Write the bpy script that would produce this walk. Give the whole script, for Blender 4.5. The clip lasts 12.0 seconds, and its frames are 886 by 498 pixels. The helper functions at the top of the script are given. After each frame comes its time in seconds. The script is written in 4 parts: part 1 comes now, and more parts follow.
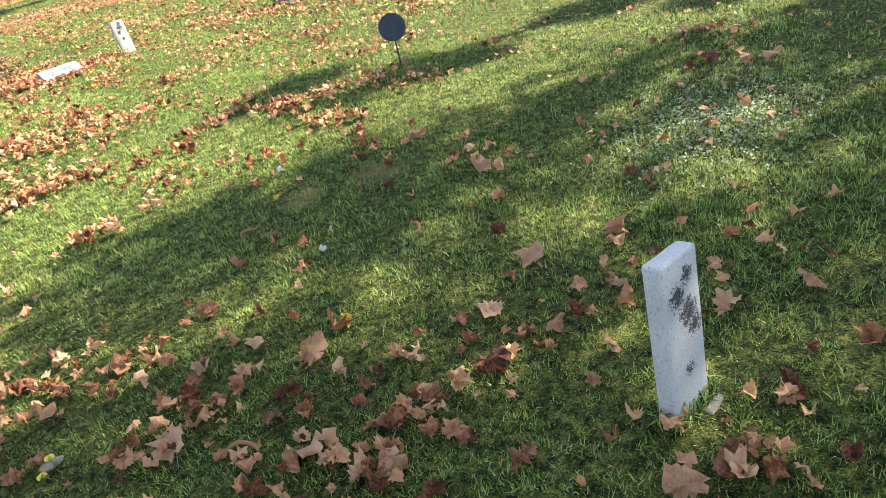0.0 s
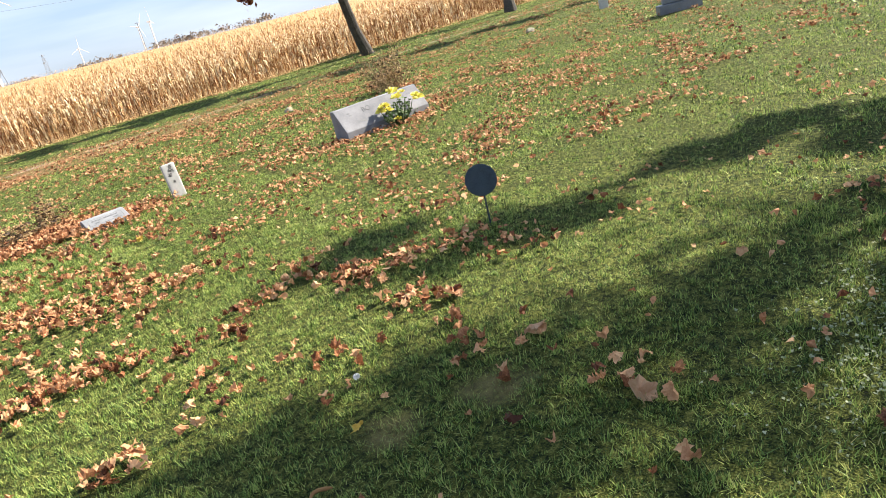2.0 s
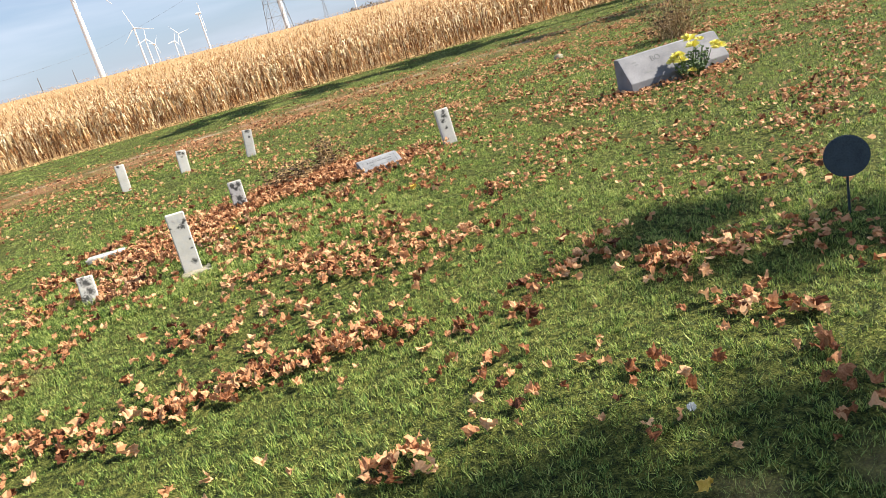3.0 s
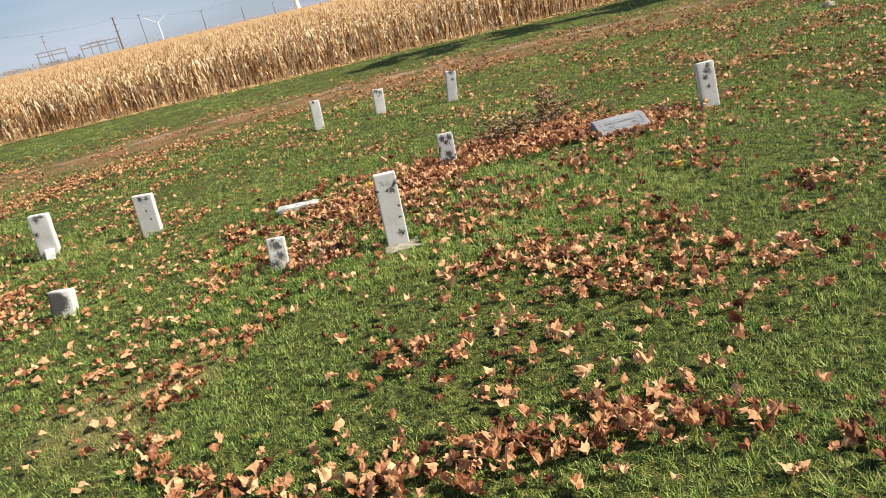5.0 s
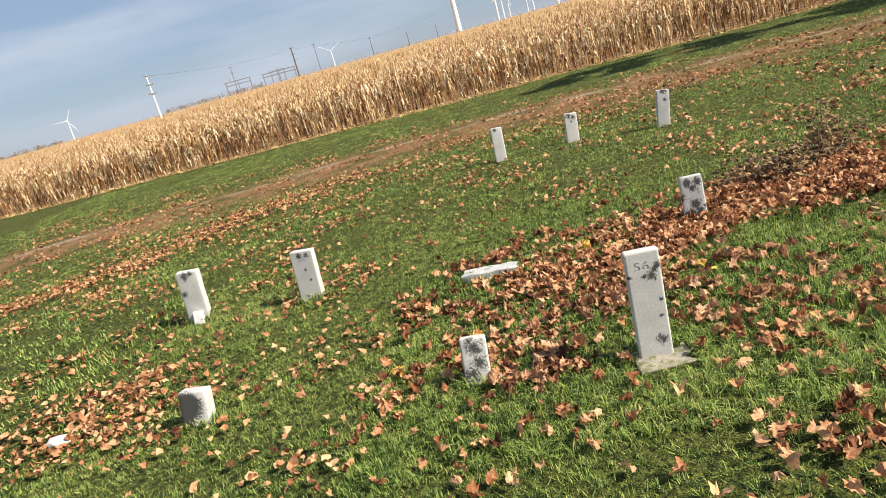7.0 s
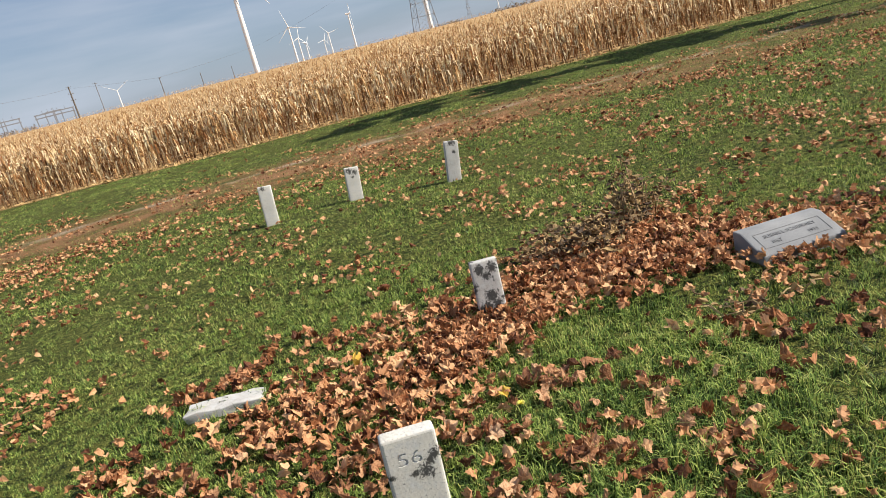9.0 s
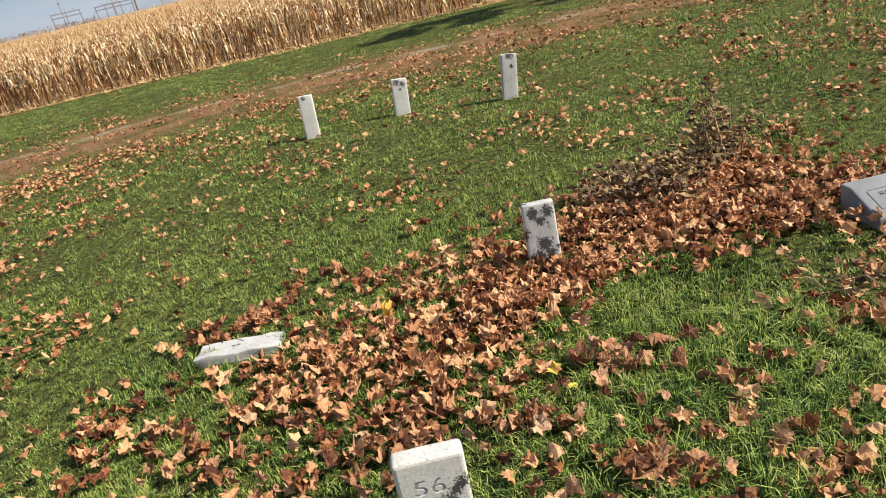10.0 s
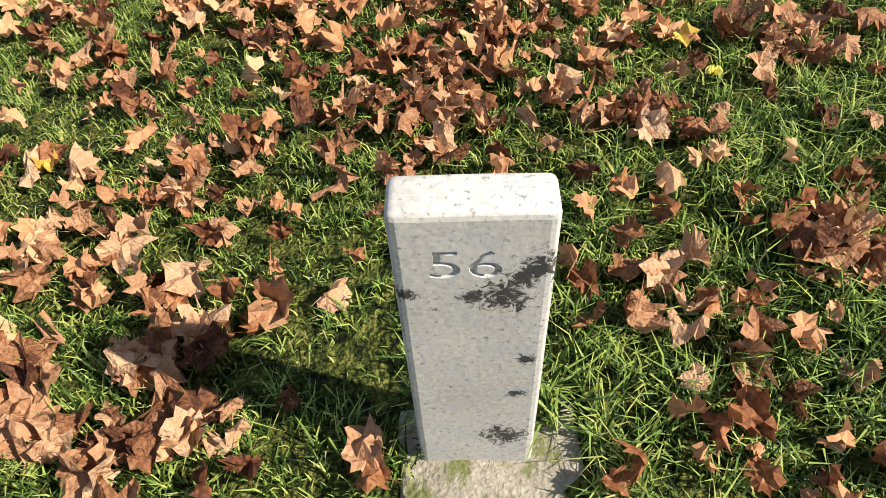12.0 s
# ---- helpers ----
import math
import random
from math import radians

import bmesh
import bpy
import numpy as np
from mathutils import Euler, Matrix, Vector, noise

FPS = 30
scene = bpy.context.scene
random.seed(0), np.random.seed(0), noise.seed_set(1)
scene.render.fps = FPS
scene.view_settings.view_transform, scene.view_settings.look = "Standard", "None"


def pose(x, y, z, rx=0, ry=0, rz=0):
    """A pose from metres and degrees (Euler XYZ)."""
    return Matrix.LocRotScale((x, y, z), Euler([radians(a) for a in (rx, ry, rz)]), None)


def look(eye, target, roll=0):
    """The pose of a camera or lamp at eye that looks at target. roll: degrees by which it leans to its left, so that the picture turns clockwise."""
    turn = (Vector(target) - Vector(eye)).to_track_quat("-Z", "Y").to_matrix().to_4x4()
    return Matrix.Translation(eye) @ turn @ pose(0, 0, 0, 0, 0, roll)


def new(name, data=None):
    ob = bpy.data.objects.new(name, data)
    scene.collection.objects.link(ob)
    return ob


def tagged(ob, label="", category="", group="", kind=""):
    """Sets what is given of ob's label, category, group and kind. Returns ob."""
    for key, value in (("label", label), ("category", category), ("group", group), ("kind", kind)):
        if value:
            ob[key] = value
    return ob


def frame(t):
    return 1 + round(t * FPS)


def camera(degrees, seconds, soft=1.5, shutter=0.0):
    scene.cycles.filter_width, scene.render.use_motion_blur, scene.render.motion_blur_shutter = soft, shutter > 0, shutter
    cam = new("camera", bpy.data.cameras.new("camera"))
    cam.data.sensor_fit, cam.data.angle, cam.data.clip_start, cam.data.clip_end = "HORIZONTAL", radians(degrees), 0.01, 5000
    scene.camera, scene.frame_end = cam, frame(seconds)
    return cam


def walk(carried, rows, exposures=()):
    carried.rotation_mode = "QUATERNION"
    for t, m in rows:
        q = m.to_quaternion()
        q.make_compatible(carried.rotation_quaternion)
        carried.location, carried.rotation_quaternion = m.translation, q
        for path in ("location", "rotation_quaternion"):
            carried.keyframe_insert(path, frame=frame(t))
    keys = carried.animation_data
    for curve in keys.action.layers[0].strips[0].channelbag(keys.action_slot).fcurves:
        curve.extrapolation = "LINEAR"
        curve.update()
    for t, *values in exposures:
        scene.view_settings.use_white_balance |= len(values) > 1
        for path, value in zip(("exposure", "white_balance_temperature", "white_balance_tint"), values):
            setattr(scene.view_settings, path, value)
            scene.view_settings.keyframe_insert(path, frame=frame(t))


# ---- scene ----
cam = camera(63.5, 12.0, soft=0.62)

PATH = [
    (0, (-0.216, -8.555, 1.655), (0.848, -7.173, 0.676), -13.5),
    (0.5, (-0.137, -8.369, 1.782), (1.034, -6.932, 1.031), -15.4),
    (1, (0.008, -8.102, 1.771), (1.204, -6.663, 1.065), -15.6),
    (1.5, (0.243, -7.81, 1.742), (1.395, -6.335, 1.039), -15.4),
    (2, (0.325, -7.403, 1.729), (1.444, -5.892, 1.049), -14.3),
    (2.3, (0.312, -7.115, 1.745), (1.311, -5.522, 1.064), -15.0),
    (2.5, (0.343, -6.946, 1.721), (1.216, -5.273, 1.057), -14.4),
    (2.7, (0.375, -6.801, 1.698), (1.126, -5.055, 1.075), -12.9),
    (3, (0.347, -6.538, 1.729), (0.887, -4.726, 1.077), -14.9),
    (3.5, (0.243, -6.142, 1.725), (0.717, -4.321, 1.047), -13.7),
    (3.7, (0.194, -6.0, 1.704), (0.606, -4.172, 1.006), -13.4),
    (5.3, (0.086, -4.709, 1.694), (0.145, -2.83, 1.012), -13.1),
    (5.5, (0.082, -4.549, 1.678), (0.136, -2.669, 0.997), -13.0),
    (6, (-0.07, -4.101, 1.672), (-0.086, -2.212, 1.015), -13.4),
    (6.5, (-0.209, -3.636, 1.637), (-0.349, -1.744, 1.003), -14.0),
    (7, (-0.321, -3.214, 1.674), (-0.643, -1.314, 1.139), -15.6),
    (7.5, (-0.305, -2.807, 1.651), (-0.411, -0.873, 1.154), -15.3),
    (7.7, (-0.227, -2.658, 1.634), (-0.249, -0.72, 1.142), -15.1),
    (9.3, (0.103, -1.646, 1.56), (0.318, 0.253, 0.97), -14.3),
    (9.5, (0.14, -1.542, 1.553), (0.314, 0.353, 0.939), -14.3),
    (10, (0.144, -1.275, 1.535), (0.161, 0.575, 0.775), -13.2),
    (10.5, (0.179, -1.024, 1.444), (0.02, 0.721, 0.481), -11.6),
    (11, (0.105, -0.701, 1.236), (-0.073, 0.839, -0.028), -8.4),
    (11.5, (0.04, -0.487, 1.079), (-0.124, 0.903, -0.337), -7.5),
    (12, (0.041, -0.44, 1.018), (-0.115, 0.82, -0.512), -6.6),
]
walk(cam, [(t, look(eye, target, roll)) for t, eye, target, roll in PATH], exposures=[(0, 2.3), (0.5, 2.28), (1, 1.52), (1.5, 1.62), (2, 1.72), (2.5, 1.7), (3, 1.4), (3.7, 1.2), (5.5, 0.98), (6, 1.0), (6.5, 0.96), (7, 0.97), (7.5, 0.6), (7.7, 0.6), (9.5, 0.86), (10.5, 0.84), (11.5, 0.9), (12, 0.9)])

# ---- light ----
TO_SUN = Vector((0.735, -0.21, 0.645)).normalized()
world = bpy.data.worlds.new("sky")
scene.world = world
world.use_nodes = True
wn = world.node_tree
sky = wn.nodes.new("ShaderNodeTexSky")
sky.sky_type = "NISHITA"
sky.sun_disc = False
sky.sun_elevation = math.asin(TO_SUN.z)
sky.sun_rotation = math.atan2(TO_SUN.x, TO_SUN.y)
sky.air_density, sky.dust_density, sky.ozone_density = 1.0, 0.3, 2.0
wn.nodes["Background"].inputs["Strength"].default_value = 0.043
haze = wn.nodes.new("ShaderNodeMix")
haze.data_type = "RGBA"
haze.inputs[0].default_value = 0.6
haze.inputs[7].default_value = (4.3, 5.7, 8.2, 1)
wn.links.new(sky.outputs[0], haze.inputs[6])
sky_at = wn.nodes.new("ShaderNodeTexCoord")
stretch = wn.nodes.new("ShaderNodeMapping")
stretch.inputs["Scale"].default_value = (1.2, 1.2, 9.0)
wn.links.new(sky_at.outputs["Generated"], stretch.inputs["Vector"])
cirrus = wn.nodes.new("ShaderNodeTexNoise")
cirrus.inputs["Scale"].default_value, cirrus.inputs["Detail"].default_value = 2.2, 7
wn.links.new(stretch.outputs[0], cirrus.inputs["Vector"])
veil = wn.nodes.new("ShaderNodeMapRange")
veil.inputs["From Min"].default_value, veil.inputs["From Max"].default_value, veil.inputs["To Max"].default_value = 0.42, 0.72, 0.75
wn.links.new(cirrus.outputs["Fac"], veil.inputs["Value"])
cloudy = wn.nodes.new("ShaderNodeMix")
cloudy.data_type = "RGBA"
cloudy.inputs[7].default_value = (7.2, 8.0, 9.4, 1)
wn.links.new(veil.outputs[0], cloudy.inputs[0])
wn.links.new(haze.outputs[2], cloudy.inputs[6])
wn.links.new(cloudy.outputs[2], wn.nodes["Background"].inputs["Color"])
sun = new("sun", bpy.data.lights.new("sun", "SUN"))
sun.data.energy, sun.data.angle, sun.data.color = 5.0, radians(0.53), (1.0, 0.91, 0.77)
sun.matrix_world = look((0, 0, 30), Vector((0, 0, 30)) - TO_SUN)


# ---- materials ----
def material(name, ramp, rough=0.8, scale=6.0, fine=80.0, bump=0.3, bump_scale=60.0, spread=0.0, metal=0.0, space="Object", translucent=0.0, dist=0.004):
    """A two-scale noise material: ramp is a list of (position, colour). spread: how far each piece differs at random."""
    m = bpy.data.materials.new(name)
    m.use_nodes = True
    nt = m.node_tree
    nodes, links = nt.nodes, nt.links
    bsdf = nodes["Principled BSDF"]
    bsdf.inputs["Roughness"].default_value = rough
    bsdf.inputs["Metallic"].default_value = metal
    tc = nodes.new("ShaderNodeTexCoord")
    big = nodes.new("ShaderNodeTexNoise")
    big.inputs["Scale"].default_value, big.inputs["Detail"].default_value = scale, 4
    small = nodes.new("ShaderNodeTexNoise")
    small.inputs["Scale"].default_value, small.inputs["Detail"].default_value = fine, 3
    for n in (big, small):
        links.new(tc.outputs[space], n.inputs["Vector"])
    mix = nodes.new("ShaderNodeMath")
    mix.operation = "MULTIPLY_ADD"
    mix.inputs[1].default_value = 0.5
    half = nodes.new("ShaderNodeMath")
    half.operation = "MULTIPLY"
    half.inputs[1].default_value = 0.5
    links.new(small.outputs["Fac"], half.inputs[0])
    links.new(big.outputs["Fac"], mix.inputs[0])
    links.new(half.outputs[0], mix.inputs[2])
    value = mix.outputs[0]
    if spread:
        rnd = nodes.new("ShaderNodeObjectInfo").outputs["Random"] if spread > 0 else nodes.new("ShaderNodeNewGeometry").outputs["Random Per Island"]
        add = nodes.new("ShaderNodeMath")
        add.operation = "MULTIPLY_ADD"
        add.inputs[1].default_value = abs(spread)
        links.new(rnd, add.inputs[0])
        off = nodes.new("ShaderNodeMath")
        off.operation = "SUBTRACT"
        off.inputs[1].default_value = abs(spread) / 2
        links.new(value, off.inputs[0])
        links.new(off.outputs[0], add.inputs[2])
        value = add.outputs[0]
    cr = nodes.new("ShaderNodeValToRGB")
    els = cr.color_ramp.elements
    while len(els) < len(ramp):
        els.new(0.5)
    for e, (p, c) in zip(els, ramp):
        e.position, e.color = p, (*c, 1)
    links.new(value, cr.inputs[0])
    links.new(cr.outputs[0], bsdf.inputs["Base Color"])
    if bump:
        bn = nodes.new("ShaderNodeTexNoise")
        bn.inputs["Scale"].default_value, bn.inputs["Detail"].default_value = bump_scale, 4
        links.new(tc.outputs[space], bn.inputs["Vector"])
        b = nodes.new("ShaderNodeBump")
        b.inputs["Strength"].default_value, b.inputs["Distance"].default_value = bump, dist
        links.new(bn.outputs["Fac"], b.inputs["Height"])
        links.new(b.outputs[0], bsdf.inputs["Normal"])
    if translucent:
        tr = nodes.new("ShaderNodeBsdfTranslucent")
        links.new(cr.outputs[0], tr.inputs["Color"])
        ms = nodes.new("ShaderNodeMixShader")
        ms.inputs[0].default_value = translucent
        links.new(bsdf.outputs[0], ms.inputs[1])
        links.new(tr.outputs[0], ms.inputs[2])
        links.new(ms.outputs[0], nodes["Material Output"].inputs["Surface"])
    return m


def mixed_in(m, colour, mask_nodes):
    """Mixes a colour into a material's base colour; mask_nodes(nodes, links, texcoord) returns the mask's socket."""
    nt = m.node_tree
    bsdf = nt.nodes["Principled BSDF"]
    was = bsdf.inputs["Base Color"].links[0].from_socket
    mx = nt.nodes.new("ShaderNodeMix")
    mx.data_type = "RGBA"
    tc = nt.nodes.new("ShaderNodeTexCoord")
    nt.links.new(mask_nodes(nt.nodes, nt.links, tc), mx.inputs[0])
    nt.links.new(was, mx.inputs[6])
    mx.inputs[7].default_value = (*colour, 1)
    nt.links.new(mx.outputs[2], bsdf.inputs["Base Color"])
    return m


def noise_mask(scale, low, high, detail=5.0, offset=(0, 0, 0), space="Object"):
    """A mask with a ragged edge, from noise of that scale."""
    def build(nodes, links, tc):
        mp = nodes.new("ShaderNodeMapping")
        mp.inputs["Location"].default_value = offset
        links.new(tc.outputs[space], mp.inputs["Vector"])
        n = nodes.new("ShaderNodeTexNoise")
        n.inputs["Scale"].default_value, n.inputs["Detail"].default_value, n.inputs["Roughness"].default_value = scale, detail, 0.65
        links.new(mp.outputs[0], n.inputs["Vector"])
        r = nodes.new("ShaderNodeMapRange")
        r.inputs["From Min"].default_value, r.inputs["From Max"].default_value = low, high
        links.new(n.outputs["Fac"], r.inputs["Value"])
        return r.outputs[0]
    return build


GRASS = material("grass", [(0.24, (0.016, 0.036, 0.006)), (0.43, (0.118, 0.208, 0.048)), (0.63, (0.305, 0.41, 0.095)), (0.82, (0.45, 0.49, 0.14)), (0.97, (0.48, 0.40, 0.19))], 0.5, 0.8, 9.0, 0, spread=-0.72, translucent=0.26)
TURF = material("turf", [(0.38, (0.006, 0.009, 0.003)), (0.45, (0.030, 0.042, 0.009)), (0.53, (0.085, 0.100, 0.020)), (0.63, (0.20, 0.20, 0.052))], 0.95, 28, 130, 1.0, 110, dist=0.03)
STRAW = material("straw", [(0.3, (0.22, 0.13, 0.05)), (0.55, (0.42, 0.28, 0.12)), (0.8, (0.62, 0.46, 0.24))], 0.9, 3, 30, 0.8, 40)
CORN = material("dry_corn", [(0.24, (0.22, 0.095, 0.035)), (0.46, (0.49, 0.295, 0.13)), (0.66, (0.76, 0.60, 0.36)), (0.85, (0.84, 0.72, 0.50))], 0.8, 0.6, 8, 0, spread=-0.8, translucent=0.18)
STALK = material("corn_stalk", [(0.25, (0.16, 0.075, 0.03)), (0.5, (0.36, 0.18, 0.075)), (0.8, (0.50, 0.29, 0.13))], 0.75, 0.6, 8, 0, spread=-0.6)
LEAF = material("fallen_leaf", [(0.12, (0.075, 0.030, 0.018)), (0.30, (0.24, 0.105, 0.050)), (0.48, (0.40, 0.212, 0.115)), (0.70, (0.51, 0.295, 0.168)), (0.92, (0.58, 0.39, 0.245))], 0.6, 3.0, 16, 0.7, 14, spread=0.70, translucent=0.18, dist=0.012)
LITTER = material("leaf_litter", [(0.12, (0.075, 0.028, 0.016)), (0.30, (0.25, 0.098, 0.042)), (0.48, (0.425, 0.212, 0.106)), (0.70, (0.54, 0.294, 0.152)), (0.92, (0.61, 0.39, 0.22))], 0.6, 24, 120, 0.6, 70, spread=-0.78, translucent=0.18)
for dull in (GRASS, TURF, CORN, LEAF, LITTER):
    dull.node_tree.nodes["Principled BSDF"].inputs["Specular IOR Level"].default_value = 0.15
GRASS.node_tree.nodes["Principled BSDF"].inputs["Specular IOR Level"].default_value = 0.22


def dry_mask(spots):
    """Ragged dry patches of the lawn round the given spots (x, y, radius)."""
    def build(nodes, links, tc):
        n = nodes.new("ShaderNodeTexNoise")
        n.inputs["Scale"].default_value, n.inputs["Detail"].default_value = 9, 6
        links.new(tc.outputs["Object"], n.inputs["Vector"])
        total = None
        for x, y, r in spots:
            d = nodes.new("ShaderNodeVectorMath")
            d.operation = "DISTANCE"
            d.inputs[1].default_value = (x, y, 0.0)
            links.new(tc.outputs["Object"], d.inputs[0])
            near = nodes.new("ShaderNodeMapRange")
            near.inputs["From Min"].default_value, near.inputs["From Max"].default_value = r * 1.5, r * 0.3
            links.new(d.outputs["Value"], near.inputs["Value"])
            if total is None:
                total = near.outputs[0]
            else:
                most = nodes.new("ShaderNodeMath")
                most.operation = "MAXIMUM"
                links.new(total, most.inputs[0])
                links.new(near.outputs[0], most.inputs[1])
                total = most.outputs[0]
        mul = nodes.new("ShaderNodeMath")
        mul.operation = "MULTIPLY"
        links.new(n.outputs["Fac"], mul.inputs[0])
        links.new(total, mul.inputs[1])
        out = nodes.new("ShaderNodeMapRange")
        out.inputs["From Min"].default_value, out.inputs["From Max"].default_value, out.inputs["To Max"].default_value = 0.15, 0.62, 0.6
        links.new(mul.outputs[0], out.inputs["Value"])
        return out.outputs[0]
    return build


DRY_SPOTS = [(-1.65, -1.55, 0.45), (-1.3, -1.25, 0.3), (2.08, -5.19, 0.2), (1.58, -5.0, 0.16)]
for green in (GRASS, TURF):
    mixed_in(green, (0.34, 0.27, 0.12), dry_mask(DRY_SPOTS))
MARBLE = material("weathered_marble", [(0.3, (0.50, 0.49, 0.47)), (0.5, (0.68, 0.67, 0.645)), (0.7, (0.78, 0.77, 0.75))], 0.75, 9, 140, 0.45, 170, dist=0.002)
GRANITE = material("grey_granite", [(0.35, (0.13, 0.137, 0.15)), (0.5, (0.19, 0.198, 0.212)), (0.65, (0.27, 0.278, 0.292))], 0.85, 4, 300, 0.1, 250, dist=0.001)
PALE_GRANITE = material("pale_granite", [(0.35, (0.125, 0.127, 0.140)), (0.5, (0.182, 0.184, 0.20)), (0.65, (0.25, 0.252, 0.27))], 0.9, 4, 300, 0.1, 250, dist=0.001)
for stone in (GRANITE, PALE_GRANITE):
    stone.node_tree.nodes["Principled BSDF"].inputs["Specular IOR Level"].default_value = 0.2
DARK_GRANITE = material("dark_granite", [(0.35, (0.10, 0.11, 0.13)), (0.6, (0.20, 0.21, 0.23))], 0.5, 4, 300, 0.1, 250, dist=0.001)
CONCRETE = material("old_concrete", [(0.3, (0.15, 0.135, 0.10)), (0.5, (0.28, 0.25, 0.20)), (0.7, (0.42, 0.385, 0.32))], 0.95, 14, 160, 1.0, 120, dist=0.006)
BRONZE = material("dark_bronze", [(0.35, (0.018, 0.03, 0.045)), (0.6, (0.04, 0.06, 0.08))], 0.5, 12, 120, 0.3, 90, metal=0.35, dist=0.002)
BARK = material("dark_bark", [(0.3, (0.028, 0.024, 0.022)), (0.6, (0.085, 0.072, 0.062))], 0.95, 6, 40, 1.0, 25, dist=0.04)
CROWN = material("autumn_leaves", [(0.3, (0.13, 0.035, 0.022)), (0.5, (0.28, 0.08, 0.035)), (0.75, (0.40, 0.18, 0.06))], 0.65, 0.7, 5, 0, spread=-0.5, translucent=0.25)
STEEL = material("galvanised_steel", [(0.3, (0.13, 0.14, 0.16)), (0.7, (0.21, 0.22, 0.25))], 0.6, 2, 20, 0)
WHITE_STEEL = material("white_painted_steel", [(0.3, (0.70, 0.71, 0.73)), (0.7, (0.80, 0.80, 0.81))], 0.45, 0.3, 4, 0)
POLE_WOOD = material("dark_pole_wood", [(0.3, (0.08, 0.07, 0.065)), (0.7, (0.16, 0.14, 0.12))], 0.9, 2, 20, 0)
# Browns lightened so that distance haze is part of the colour.
HAZED_WOODS = material("far_woods", [(0.3, (0.13, 0.11, 0.095)), (0.5, (0.20, 0.17, 0.14)), (0.75, (0.27, 0.21, 0.16))], 0.9, 0.2, 2, 0, spread=-0.4)
TWIG = material("dry_twig", [(0.3, (0.16, 0.10, 0.05)), (0.6, (0.50, 0.36, 0.19))], 0.85, 20, 150, 0, spread=-0.5)
DEAD_LEAF = material("withered_leaf", [(0.2, (0.045, 0.028, 0.018)), (0.45, (0.16, 0.10, 0.045)), (0.75, (0.34, 0.23, 0.10))], 0.8, 10, 90, 0, spread=-0.7, translucent=0.15)
YELLOW = material("yellow_petal", [(0.3, (0.72, 0.64, 0.08)), (0.7, (0.85, 0.80, 0.24))], 0.6, 20, 100, 0, spread=-0.3, translucent=0.2)
STEM = material("green_stem", [(0.3, (0.03, 0.07, 0.015)), (0.7, (0.08, 0.14, 0.03))], 0.6, 20, 100, 0, spread=-0.4)
# Dark grey puts the shade inside cut letters into their colour.
CARVED_SHADE = material("carving_shade_grey", [(0.3, (0.085, 0.087, 0.094)), (0.7, (0.12, 0.122, 0.13))], 0.85, 20, 150, 0)


mixed_in(CONCRETE, (0.13, 0.14, 0.05), noise_mask(22, 0.50, 0.62, 6))


def patch_mask(patches, seed, strength=0.26):
    """Ragged stains round the given spots (x, z, radius) of a stone's face."""
    def build(nodes, links, tc):
        n = nodes.new("ShaderNodeTexNoise")
        n.inputs["Scale"].default_value, n.inputs["Detail"].default_value, n.inputs["Roughness"].default_value = 70, 9, 0.75
        n.inputs["Distortion"].default_value = 1.3
        mp = nodes.new("ShaderNodeMapping")
        mp.inputs["Location"].default_value = (seed, seed * 2.3, 0)
        links.new(tc.outputs["Object"], mp.inputs["Vector"])
        links.new(mp.outputs[0], n.inputs["Vector"])
        total = None
        for x, z, r in patches:
            d = nodes.new("ShaderNodeVectorMath")
            d.operation = "DISTANCE"
            d.inputs[1].default_value = (x, 0.0, z)
            links.new(tc.outputs["Object"], d.inputs[0])
            near = nodes.new("ShaderNodeMapRange")
            near.inputs["From Min"].default_value, near.inputs["From Max"].default_value = r * 1.7, r * 0.2
            near.inputs["To Min"].default_value, near.inputs["To Max"].default_value = 0.0, strength
            links.new(d.outputs["Value"], near.inputs["Value"])
            if total is None:
                total = near.outputs[0]
            else:
                mx = nodes.new("ShaderNodeMath")
                mx.operation = "MAXIMUM"
                links.new(total, mx.inputs[0])
                links.new(near.outputs[0], mx.inputs[1])
                total = mx.outputs[0]
        add = nodes.new("ShaderNodeMath")
        add.operation = "ADD"
        links.new(n.outputs["Fac"], add.inputs[0])
        links.new(total, add.inputs[1])
        out = nodes.new("ShaderNodeMapRange")
        out.inputs["From Min"].default_value, out.inputs["From Max"].default_value = 0.635, 0.70
        out.inputs["To Max"].default_value = 0.96
        links.new(add.outputs[0], out.inputs["Value"])
        return out.outputs[0]
    return build


def lichened(name, base_ramp, cover, offset, patches=()):
    """White marble with black lichen patches and grey speckle of its own."""
    m = material(name, base_ramp, 0.8, 7, 130, 0.35, 110, dist=0.0018)
    mixed_in(m, (0.44, 0.45, 0.46), noise_mask(30, 0.48, 0.66, 6, offset))
    mixed_in(m, (0.22, 0.22, 0.22), noise_mask(120, 0.57, 0.67, 6, offset))
    mixed_in(m, (0.06, 0.06, 0.06), noise_mask(16, 0.68 - cover, 0.73 - cover, 9, offset))
    if patches:
        mixed_in(m, (0.024, 0.024, 0.025), patch_mask(patches, offset[2], 0.42 if len(patches) == 4 and patches[0][2] > 0.07 else 0.33 if base_ramp is GREY_RAMP else 0.26))
    return m


# ---- building helpers ----
def part(name, bm, mat, parent=None, label=""):
    me = bpy.data.meshes.new(name)
    bm.to_mesh(me)
    bm.free()
    me.materials.append(mat)
    ob = new(name, me)
    if parent:
        ob.parent = parent
    return tagged(ob, label)


